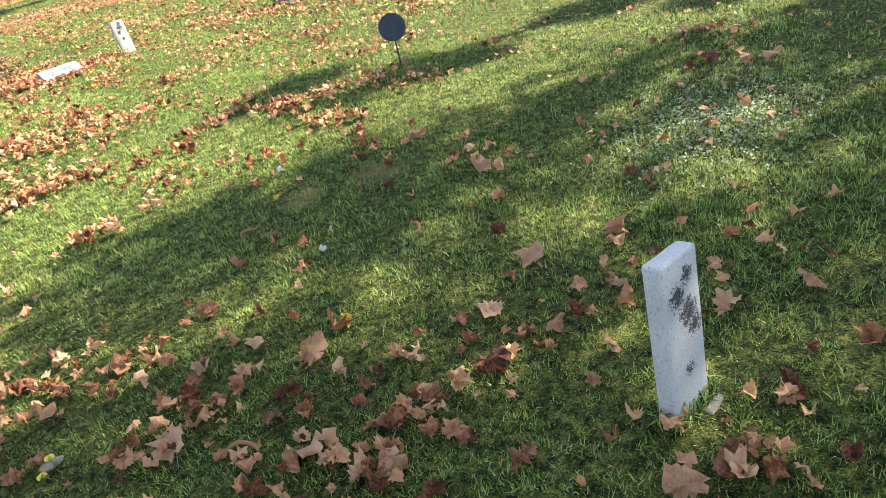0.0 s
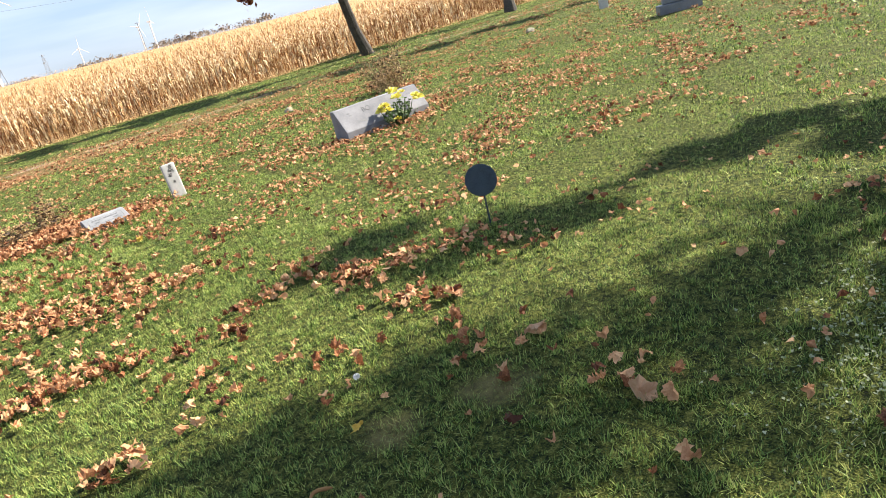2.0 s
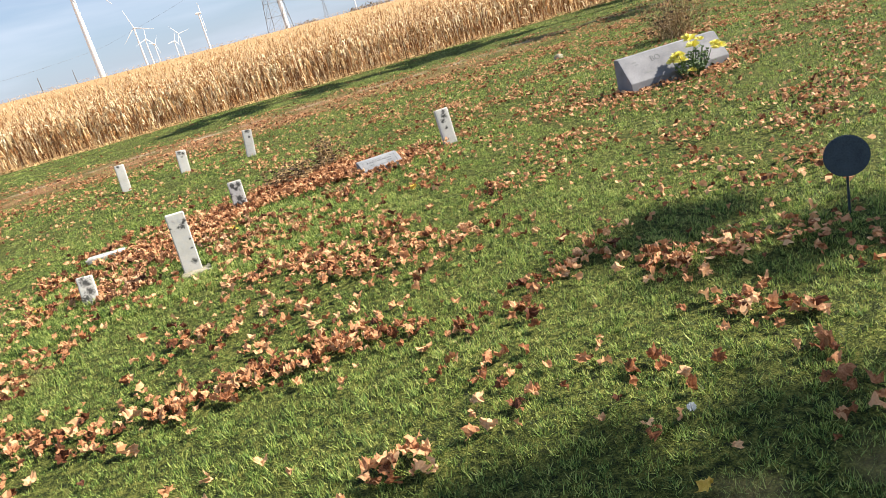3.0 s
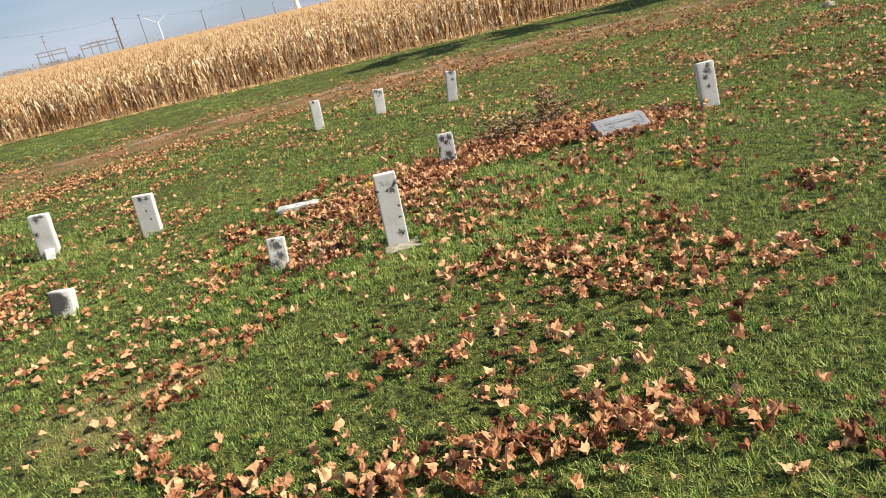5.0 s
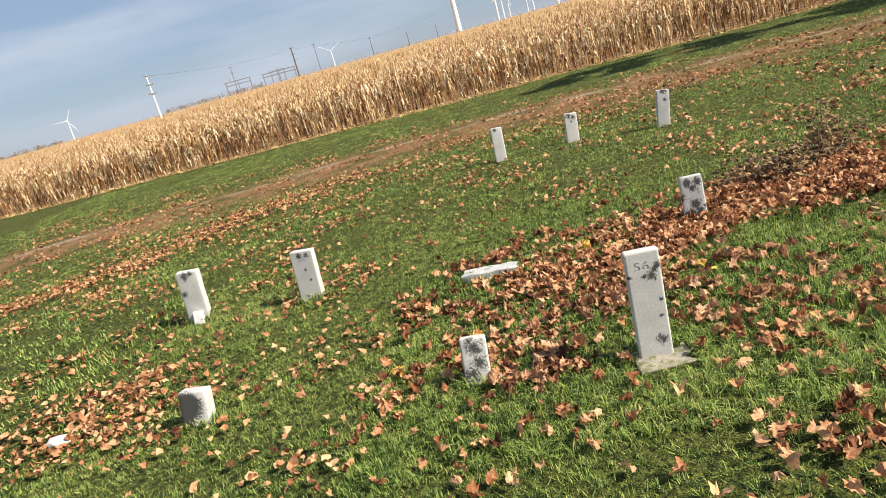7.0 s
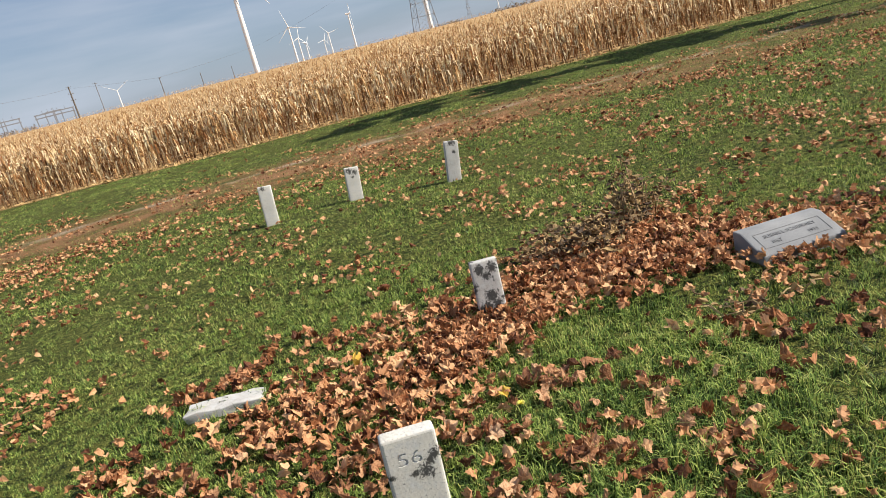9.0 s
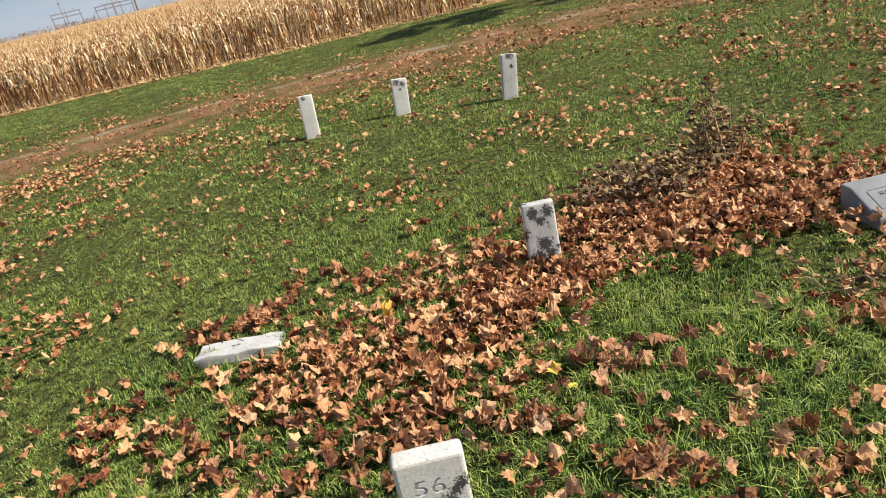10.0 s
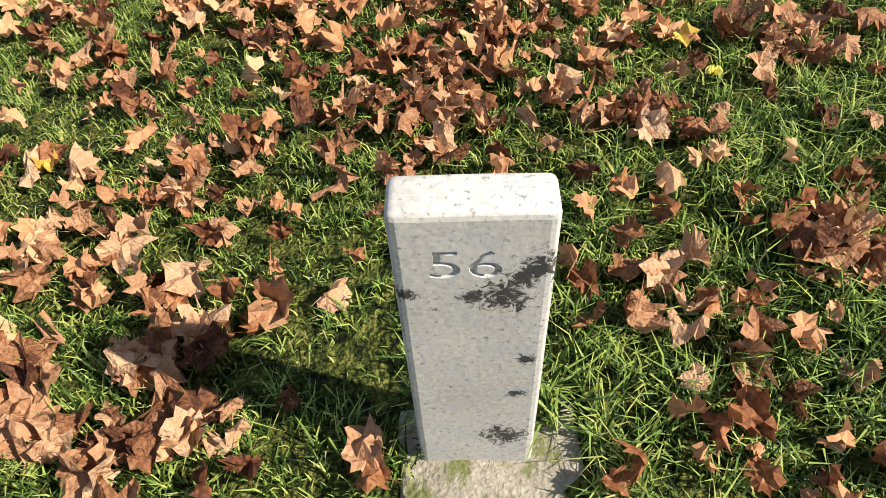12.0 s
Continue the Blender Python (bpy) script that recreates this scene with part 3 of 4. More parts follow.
# ---- trees ----
def tree(place, height, crown_r, crown_z, leaves, seed, label, trunk_r=0.22, lean=(0.0, 0.0), leaf=0.13, limbs=11, low_limb=False, trim=None, clumps=(), bow=0.0):
    r = np.random.default_rng(seed)
    ob = empty("tree", place, 0, label, "tree")
    bm = bmesh.new()
    tips = []
    n = 12
    spine = [Vector((lean[0] * t * height - bow * (1 - math.exp(-t * height * 0.32)) + 0.12 * math.sin(3 * t + seed), lean[1] * t * height + 0.1 * math.cos(4 * t + seed) - 0.1 * math.cos(seed), t * height * 0.8 - 0.15)) for t in np.linspace(0, 1, n)]
    tube(bm, spine, [trunk_r * (1.35 if k == 0 else 1 - 0.85 * k / (n - 1)) for k in range(n)], 10)
    for k in range(limbs):
        t = 0.3 + 0.68 * k / limbs
        start = spine[int(t * (n - 1))].lerp(spine[min(int(t * (n - 1)) + 1, n - 1)], t * (n - 1) % 1)
        yaw = k * 2.4 + r.uniform(-0.4, 0.4)
        reach = crown_r * r.uniform(0.75, 1.1) * (1.15 - 0.6 * abs(t - 0.5))
        mid = start + Vector((math.cos(yaw) * reach * 0.5, math.sin(yaw) * reach * 0.5, reach * r.uniform(0.15, 0.4)))
        end = start + Vector((math.cos(yaw) * reach, math.sin(yaw) * reach, reach * r.uniform(0.1, 0.75)))
        tube(bm, [start, mid, end], [trunk_r * 0.36, trunk_r * 0.2, trunk_r * 0.05], 6)
        tips += [mid.lerp(end, f) for f in (0.1, 0.4, 0.7, 1.0)]
        for j in range(4):
            b = mid.lerp(end, r.uniform(0.0, 0.8))
            e = b + Vector(r.normal(0, crown_r * 0.25, 3)) + Vector((0, 0, crown_r * 0.06))
            tube(bm, [b, e], [trunk_r * 0.1, trunk_r * 0.02], 4)
            tips += [b.lerp(e, 0.5), e]
    if low_limb:
        bough = [Vector(p) for p in ((0, 0, 3.6), (-1.2, -0.2, 4.3), (-2.6, -0.5, 4.0), (-3.7, -0.7, 3.4))]
        tube(bm, bough, [trunk_r * 0.4, trunk_r * 0.28, trunk_r * 0.16, trunk_r * 0.05], 6)
        for k in range(26):
            b = bough[1 + k % 2].lerp(bough[2 + k % 2], r.random())
            e = b + Vector((r.uniform(-0.7, 0.3), r.normal(0, 0.4), r.uniform(-0.75, 0.1)))
            tube(bm, [b, e], [trunk_r * 0.08, trunk_r * 0.02], 4)
            tips += [e]
    part("trunk", bm, BARK, ob)
    tips = np.array([t for t in tips if t.z > crown_z])
    c = tips[r.integers(0, len(tips), leaves)] + r.normal(0, crown_r * 0.11, (leaves, 3))
    for x, y, z, spread_r, count in clumps:
        c = np.concatenate([c, r.normal((x, y, z), spread_r, (count, 3))])
    if trim:
        c = c[c @ np.array(trim[:3]) < trim[3] + r.normal(0, 0.25, len(c))]
    leaves = len(c)
    yaw, tilt, size = r.uniform(0, math.tau, leaves), r.normal(0, 0.9, leaves), leaf * r.uniform(0.6, 1.3, leaves)
    temps = [(np.array([(-0.5, 0, 0), (0, -0.42, 0.1), (0.5, 0, 0), (0, 0.55, 0.12)]), np.array([[0, 1, 2, 3]]))]
    v, f = scatter(temps, np.zeros(leaves, int), c[:, :2], c[:, 2], yaw, size, tilt)
    mesh_object("crown", v, f, CROWN, parent=ob)
    return ob


tree((15.35, 14.3, 0), 14.8, 1.15, 2.2, 17000, 3, "dark-trunked leaning autumn tree with sparse russet leaves by the corn", 0.185, (-0.04, -0.21), 0.17, 13, True, bow=1.2)
tree((22.4, 13.8, 0), 9, 1.1, 2.6, 2600, 5, "dark-trunked autumn tree with russet leaves further along the field", 0.22, (0, 0), 0.18)
tree((24.5, 7.3, 0), 18, 1.0, 3.0, 7000, 8, "tall autumn tree shading the field edge", 0.25, (0, 0), 0.18)
tree((14.9, -11.25, 0), 17.5, 3.7, 5.0, 6600, 11, "tall maple that has shed half its leaves", 0.32, (0, 0), 0.2, 14, trim=(0.4, 1.0, -0.130, 1.44), clumps=[(-0.2, 2.6, 11.0, 0.5, 210), (-0.1, 2.55, 12.0, 0.5, 150), (0.0, 2.45, 13.0, 0.5, 80), (-0.15, 2.36, 10.3, 0.5, 170), (-0.4, 0.3, 9.6, 0.7, 240), (0.9, 1.1, 9.0, 0.65, 300), (-1.2, 1.0, 11.0, 0.7, 200), (0.2, 0.4, 9.8, 0.8, 260)])
# Unseen helper: stands in for a maple branch whose shade streaks the lawn.
tree((16.6, -10.25, 0), 16.6, 0.9, 4.5, 3300, 17, "unseen slender tree added to cast a maple branch's shade", 0.16, (0, 0.2), 0.16, 12)


# ---- lettering and small stone details ----
def bars(parent, rows, mat, m):
    """Plain bars for writing too worn to read: rows of (x, y, length, height) on a face."""
    for x, y, w, h in rows:
        bm = bmesh.new()
        box(bm, (w, h, 0.002), m @ Matrix.Translation((x, y, 0)))
        part("worn_letter", bm, mat, parent)


FAINT = material("faint_carving", [(0.3, (0.115, 0.119, 0.128)), (0.7, (0.165, 0.17, 0.18))], 0.8, 30, 200, 0)
slope_flat = math.degrees(math.atan2(0.085, 0.27 * 0.72))
face_flat = pose(0, 0.10, 0.1105, slope_flat, 0, 0)
text_part("SUSAN L SCARBEARY", 0.034, FAINT, flat, face_flat @ pose(0.0, 0.028, 0) @ Matrix.Diagonal((0.98, 1, 1, 1)))
text_part("1867", 0.032, FAINT, flat, face_flat @ pose(-0.11, -0.024, 0))
text_part("1933", 0.032, FAINT, flat, face_flat @ pose(0.11, -0.024, 0))
bm = bmesh.new()
for x, y, w, h in ((0, 0.062, 0.40, 0.0018), (0, -0.058, 0.40, 0.0018), (-0.2, 0, 0.003, 0.12), (0.2, 0, 0.003, 0.12)):
    box(bm, (w, h, 0.0016), face_flat @ Matrix.Translation((x, y, 0)))
part("border_line", bm, FAINT, flat)
slope_big = math.degrees(math.atan2(0.30, 0.33 * 0.72))
face_big = pose(0, 0.1188, 0.271, slope_big, 0, 0)
text_part("BO", 0.11, CARVED_SHADE, big, face_big @ pose(-0.24, 0.075, 0), 0.002)
bars(big, [(-0.55, 0.09, 0.06, 0.02), (-0.53, 0.05, 0.05, 0.02), (0.54, 0.08, 0.06, 0.02), (-0.42, -0.09, 0.14, 0.02), (0.42, -0.09, 0.14, 0.02)], FAINT, face_big)

foot = part("stone_chip", slab_mesh(0.09, 0.05, 0.10, 0.012, 0.003, 21), MARBLE)
foot.matrix_world = pose(-3.43, 2.185, 0, -8, 6, 8)
tagged(foot, "small white stone block leaning at a gravestone's foot", "stone")


def field_stone(place, size, seed, mat, label):
    bm = bmesh.new()
    bmesh.ops.create_icosphere(bm, subdivisions=3, radius=1)
    for v in bm.verts:
        v.co *= 1 + 0.35 * noise.noise(v.co * 1.3 + Vector((seed, 0, 0)))
        v.co = Vector((v.co.x * size[0], v.co.y * size[1], v.co.z * size[2]))
    for f in bm.faces:
        f.smooth = True
    ob = part("field_stone", bm, mat)
    ob.matrix_world = pose(*place)
    return tagged(ob, label, "stone")


field_stone((7.48, 6.3, 0.03), (0.10, 0.075, 0.06), 1, CONCRETE, "pale rounded field stone lying in the grass")
field_stone((14.6, 5.84, 0.04), (0.14, 0.10, 0.08), 4, CONCRETE, "pale field stone lying in the lawn far off")
field_stone((-0.2, -6.0, 0.03), (0.04, 0.025, 0.012), 6, CONCRETE, "pale flat stone lying among grass and leaves")
field_stone((-3.52, 0.35, 0.035), (0.085, 0.045, 0.03), 8, MARBLE, "small broken white stone among leaves")


# ---- fallen leaves ----
def leaf_shape(r, teeth):
    """A dry maple leaf about 1 across with a toothed edge, curled and creased; teeth: outline points to each of its eight spokes."""
    tips = np.radians(np.array([90, 38, 142, -12, 192]) + r.normal(0, 6, 5))
    reach = r.uniform(0.09, 0.24, 5) * (1, 0.95, 0.95, 0.65, 0.65)
    spokes, n = 8, 8 * teeth
    ang = np.linspace(-90, 270, n, endpoint=False) + 180 / n + r.normal(0, 60 / n, n)
    rad = []
    for k, a in enumerate(np.radians(ang)):
        gap = np.abs((a - tips + math.pi) % math.tau - math.pi)
        rad.append(0.285 + np.max(reach * np.exp(-((gap / 0.29) ** 2))) + (0.03 if k % 2 else -0.03) + r.uniform(-0.035, 0.035))
    rad = np.array(rad)
    rad[[0, -1]] *= 0.7
    out = np.stack([np.cos(np.radians(ang)) * rad, np.sin(np.radians(ang)) * rad], -1)
    inner = out.reshape(spokes, teeth, 2).mean(1) * r.uniform(0.4, 0.62, (spokes, 1))
    v2 = np.concatenate([np.zeros((1, 2)), inner, out] if teeth > 1 else [np.zeros((1, 2)), out])
    tris = [(0, 1 + k, 1 + (k + 1) % spokes) for k in range(spokes)]
    for k in range(spokes if teeth > 1 else 0):
        first, here, there = 1 + spokes + k * teeth, 1 + k, 1 + (k + 1) % spokes
        tris += [(here, first + j, first + j + 1) for j in range(teeth - 1)]
        last, following = first + teeth - 1, 1 + spokes + (k + 1) * teeth % n
        tris += [(here, last, there), (there, last, following)]
    d = r.uniform(0, math.pi)
    bend = r.choice((-1, 1)) * r.uniform(0.8, 4.6)
    fold = r.uniform(-0.3, 0.7)
    s = v2[:, 0] * math.cos(d) + v2[:, 1] * math.sin(d)
    q = -v2[:, 0] * math.sin(d) + v2[:, 1] * math.cos(d)
    turned = s * bend * (1 + 0.8 * q)
    x3, z3 = np.sin(turned) / bend, (1 - np.cos(turned)) / bend
    crease = v2 @ np.array((math.cos(d + 1.1), math.sin(d + 1.1))) - r.uniform(-0.12, 0.12)
    z3 = z3 + fold * np.abs(q) + r.uniform(-0.5, 0.8) * np.abs(crease) + 0.07 * np.sin(11 * s + 9 * q + r.uniform(0, 6)) + r.normal(0, 0.06, len(s))
    v = np.stack([x3 * math.cos(d) - q * math.sin(d), x3 * math.sin(d) + q * math.cos(d), z3], -1)
    v[:, :2] += r.normal(0, 0.015, (len(s), 2))
    v[:, 2] -= np.quantile(v[:, 2], 0.2)
    base = len(v)
    stalk = np.array([(-0.012, -0.25, 0.02), (0.012, -0.25, 0.02), (r.uniform(-0.15, 0.15), -0.62, r.uniform(0.02, 0.15))])
    return np.concatenate([v, stalk]), np.array(tris + [(base, base + 1, base + 2)])


leaf_rng = np.random.default_rng(21)
LEAVES = [leaf_shape(leaf_rng, 3) for _ in range(32)]
FLAT_LEAVES = [leaf_shape(leaf_rng, 1) for _ in range(14)]
leaf_meshes = []
for v, t in LEAVES:
    me = bpy.data.meshes.new("fallen_leaf")
    me.from_pydata(v.tolist(), [], t.tolist())
    me.materials.append(LEAF)
    leaf_meshes.append(me)


def fallen_leaf(x, y, size, rise=0.0):
    ob = new("fallen_leaf", leaf_meshes[leaf_rng.integers(0, len(leaf_meshes))])
    ob.matrix_world = pose(x, y, float(ground_z(x, y)) + 0.034 + rise, *leaf_rng.normal(0, 32, 2), leaf_rng.uniform(0, 360)) @ Matrix.Scale(size * 1.15, 4)
    return tagged(ob, "dry curled brown maple leaf on the grass", "leaf", "fallen leaves")


BEHIND_STONE = [(-1.13, 1.14, 0.14), (-0.72, 1.13, 0.11), (-0.99, 1.18, 0.1), (-0.76, 0.82, 0.09), (-0.93, 0.61, 0.1), (-0.8, 0.59, 0.07),
    (-0.5, 0.52, 0.06), (-0.46, 0.64, 0.1), (-0.67, 0.6, 0.06), (-0.83, 0.35, 0.11), (-0.69, 0.28, 0.07), (-0.57, 0.31, 0.08), (-0.35, 0.27, 0.13),
    (-0.25, 0.27, 0.08), (-0.44, 0.83, 0.07), (-0.35, 0.78, 0.06), (-0.26, 0.57, 0.13), (-0.19, 0.46, 0.05), (-0.51, 0.15, 0.09), (-0.58, 0.12, 0.09),
    (-0.7, 0.04, 0.13), (-0.57, 0.0, 0.06), (-0.48, 0.06, 0.11), (-0.49, -0.02, 0.1), (-0.42, 0.06, 0.1), (-0.72, 0.19, 0.08), (-0.28, 0.07, 0.07), (-0.44, 0.21, 0.09)]
BESIDE_STONE = [(-0.07, 0.89, 0.1), (-0.13, 0.77, 0.11), (-0.2, 0.72, 0.07), (0.03, 0.69, 0.1), (0.15, 0.62, 0.07), (0.21, 0.54, 0.08), (0.17, 0.93, 0.08),
    (0.27, 0.72, 0.13), (0.34, 0.7, 0.1), (0.42, 0.84, 0.08), (0.57, 0.97, 0.17), (0.66, 0.86, 0.08), (0.86, 0.97, 0.12), (0.67, 0.49, 0.09),
    (0.67, 0.67, 0.08), (0.3, 0.3, 0.09), (0.26, 0.23, 0.08), (0.35, 0.23, 0.09), (0.19, 0.21, 0.08), (0.41, 0.14, 0.11), (0.33, 0.1, 0.06), (0.47, 0.07, 0.07),
    (0.57, 0.1, 0.07), (0.55, -0.03, 0.08), (0.49, 0.71, 0.06), (0.78, 1.01, 0.12), (0.57, 0.33, 0.12), (0.65, 0.31, 0.1)]
UNDER_TREE = [(0.13, -6.34, 0.16), (0.42, -6.55, 0.13), (0.37, -6.8, 0.18), (0.64, -6.91, 0.15), (0.54, -7.05, 0.14), (0.45, -7.02, 0.13), (0.8, -7.39, 0.12),
    (0.98, -7.81, 0.14), (1.12, -7.86, 0.14), (1.23, -7.87, 0.09), (1.7, -6.68, 0.14), (0.9, -6.28, 0.13), (0.73, -6.33, 0.17), (1.09, -7.01, 0.17),
    (0.93, -6.69, 0.13), (0.83, -6.93, 0.1), (1.38, -7.07, 0.11), (1.31, -6.78, 0.13), (1.28, -7.0, 0.11), (2.09, -6.87, 0.14), (1.96, -6.93, 0.11), (1.71, -7.11, 0.09),
    (1.61, -7.21, 0.12), (1.77, -7.52, 0.13), (1.98, -7.36, 0.09), (1.48, -7.89, 0.13), (2.04, -7.69, 0.13)]
OPEN_LAWN = [(-0.03, -5.58, 0.13), (-0.11, -5.7, 0.14), (-0.13, -5.36, 0.14), (0.19, -5.64, 0.13), (0.32, -5.76, 0.13), (0.41, -6.03, 0.1), (0.65, -5.61, 0.13),
    (0.95, -5.35, 0.12), (0.22, -6.09, 0.09), (0.25, -6.25, 0.09), (0.36, -6.28, 0.09), (0.55, -6.48, 0.09), (0.73, -6.68, 0.08), (1.37, -7.3, 0.1), (1.2, -7.35, 0.07),
    (2.29, -5.81, 0.16), (4.31, -6.54, 0.16), (4.2, -6.4, 0.14), (4.14, -6.17, 0.15), (4.0, -6.1, 0.12), (2.56, -6.61, 0.09), (2.49, -5.06, 0.14), (2.62, -4.3, 0.15), (1.85, -7.98, 0.11)]
single = 0
for group in (BEHIND_STONE, BESIDE_STONE, UNDER_TREE, OPEN_LAWN):
    for x, y, size in group:
        fallen_leaf(x, y, size)
        single += 1

def patchiness(x, y, scale):
    """Smooth irregular values between 0 and 1 over the plan."""
    s = 0
    for k in range(4):
        a = k * 1.7 + 0.3
        s = s + np.sin((x * math.cos(a) + y * math.sin(a)) * scale * (1 + 0.37 * k) + k * 2.1)
    return np.clip(0.5 + s / 5, 0, 1)


HEAPS = [(-0.5, 0.10, 0.18, 36), (-0.62, 0.0, 0.16, 22), (-0.13, 0.75, 0.13, 40), (0.3, 0.72, 0.10, 14), (0.28, 0.26, 0.10, 10), (0.62, 0.34, 0.08, 12), (-0.78, 0.55, 0.2, 20),
    (-0.42, 0.58, 0.22, 10), (0.6, 0.95, 0.12, 16), (-0.9, 1.0, 0.3, 32), (-0.85, 0.2, 0.2, 16), (0.9, 0.75, 0.15, 10), (1.0, 0.3, 0.15, 9),
    (0.45, -6.9, 0.35, 60), (0.0, -5.6, 0.35, 45), (1.0, -6.95, 0.3, 36), (0.25, -6.25, 0.3, 36), (1.2, -7.9, 0.2, 22), (-0.4, -5.2, 0.4, 40)]
# Drifts: x, y, radius, how many leaves.
DRIFTS_MARKER = [(1.2, 2.05, 0.42, 430), (1.7, 2.1, 0.4, 430), (1.5, 2.5, 0.4, 260), (2.3, 1.72, 0.38, 330), (2.85, 1.85, 0.3, 160), (0.55, 1.75, 0.28, 240), (0.3, 2.1, 0.25, 90),
    (-0.1, 1.3, 0.4, 120), (-0.6, 1.2, 0.42, 100), (-0.2, 1.0, 0.38, 60), (0.1, 0.9, 0.3, 25), (-0.5, 1.5, 0.28, 90), (0.3, 1.5, 0.25, 190), (-0.9, 2.0, 0.2, 50),
    (-1.35, 0.2, 0.3, 40), (-0.5, 0.25, 0.3, 30), (-0.85, 0.5, 0.3, 45), (0.75, 0.4, 0.25, 25)]
DRIFTS_LAWN = [(-0.2, -2.7, 0.16, 36), (0.1, -2.72, 0.16, 38), (0.4, -2.7, 0.16, 36), (0.7, -2.7, 0.16, 32), (0.95, -2.75, 0.15, 22), (0.55, -4.05, 0.1, 14),
    (0.75, -4.05, 0.1, 12), (1.12, -2.83, 0.15, 20), (2.9, -3.4, 0.22, 75), (3.3, -3.6, 0.2, 55), (3.3, -4.1, 0.2, 35), (2.6, -3.3, 0.2, 45), (2.5, -4.1, 0.2, 30),
    (1.1, -1.4, 0.25, 35), (1.4, -0.3, 0.25, 35), (0.8, -0.9, 0.25, 35), (0.45, -0.9, 0.25, 30), (1.6, -0.9, 0.3, 30), (1.2, -1.5, 0.25, 25), (0.5, -2.5, 0.3, 40)]
DRIFTS_FAR = [(-3.5, 0.8, 0.4, 190), (-3.2, 0.3, 0.3, 120), (-3.9, 0.45, 0.4, 160), (-3.2, 1.1, 0.4, 60), (-2.1, 2.5, 0.35, 60), (-5.75, 5.3, 0.45, 260), (-5.3, 6.0, 0.45, 260), (-4.9, 6.7, 0.45, 240),
    (-4.2, 7.3, 0.45, 200), (-3.4, 7.9, 0.4, 150), (-6.5, 4.6, 0.5, 280), (-7.6, 4.1, 0.6, 300), (-1.6, 9.0, 0.5, 110), (4.6, 1.4, 0.4, 90), (5.2, 1.3, 0.4, 90), (6.1, 0.9, 0.4, 120), (8.0, 1.3, 0.5, 80),
    (-0.4, 8.1, 0.5, 120), (0.8, 8.7, 0.5, 120), (2.2, 9.3, 0.55, 120), (3.8, 9.9, 0.6, 110), (-3.0, 7.6, 0.6, 130), (-5.0, 6.8, 0.7, 150), (1.2, 9.8, 0.6, 80), (7.0, 8.6, 0.7, 120), (5.4, 10.5, 0.8, 120), (6.7, 1.05, 0.22, 90), (5.6, 1.1, 0.3, 70), (4.3, -1.2, 0.4, 50), (5.6, -0.9, 0.5, 50), (3.6, 2.0, 0.3, 60)]
spots = []
for drifts in (HEAPS, DRIFTS_MARKER, DRIFTS_LAWN, DRIFTS_FAR):
    for x, y, rad, count in drifts:
        spots.append(np.stack([rng.normal(x, rad * 0.75, count), rng.normal(y, rad * 0.62, count), np.abs(rng.normal(0.0, 0.018 if count > 100 else 0.008, count))], -1))
for x0, x1, y0, y1, per in ((-5, 3.5, -3, 3.2, 58), (-3, 6, -9, -3, 17), (3.5, 11, -3, 9, 84), (-9, 3.5, 3.2, 8, 50), (6, 14, -9, -3, 12), (-12, 24, 8, 12.5, 36), (11, 26, -4, 8, 40), (-8, 25, 12.5, 17, 2), (-13, -5, -8, 3.2, 4), (-5, -3, -9, -3, 6), (-6, 14, -14, -9, 4)):
    count = int((x1 - x0) * (y1 - y0) * per * 2.2)
    x, y = rng.uniform(x0, x1, count), rng.uniform(y0, y1, count)
    hx, hy, lot = rng.uniform(x0, x1, count // 12), rng.uniform(y0, y1, count // 12), rng.integers(0, count // 12, count)
    heaped = rng.random(count) < 0.62
    x, y = np.where(heaped, rng.normal(hx[lot], 0.12), x), np.where(heaped, rng.normal(hy[lot], 0.09), y)
    stay = rng.random(count) < np.clip(2.0 * patchiness(x, y, 2.6) ** 2 * (0.4 + patchiness(y, x, 7.0)), 0.08, 1)
    spots.append(np.stack([x[stay], y[stay], np.abs(rng.normal(0, 0.006, stay.sum()))], -1))
spots = np.concatenate(spots)
clear = ~((np.abs(spots[:, 0] - 0.005) < 0.13) & (spots[:, 1] > -0.25) & (spots[:, 1] < 0.12))
clear &= ~((np.abs(spots[:, 0] + 0.89) < 0.22) & (np.abs(spots[:, 1] - 1.78) < 0.12))
clear &= ~((np.abs(spots[:, 0] - 2.30) < 0.22) & (np.abs(spots[:, 1] - 1.63) < 0.14))
clear &= ~((np.abs(spots[:, 0] - 6.3) < 0.74) & (np.abs(spots[:, 1] - 1.31) < 0.17))
clear &= ~((np.abs(spots[:, 0]) < 1.2) & (spots[:, 1] > -0.4) & (spots[:, 1] < 1.2) & (rng.random(len(spots)) < 0.2))
spots = spots[clear]
close = np.flatnonzero((np.abs(spots[:, 0]) < 1.15) & (spots[:, 1] > -0.3) & (spots[:, 1] < 1.25))
close = close[: 300 - single]
for k in close:
    fallen_leaf(spots[k, 0], spots[k, 1], leaf_rng.uniform(0.055, 0.11), spots[k, 2])
rest = np.delete(spots, close, 0)
n = len(rest)
fine = (np.abs(rest[:, 0] - 0.6) < 2.1) & (rest[:, 1] > -8.5) & (rest[:, 1] < 2.9)
allv, allt, count = [], [], 0
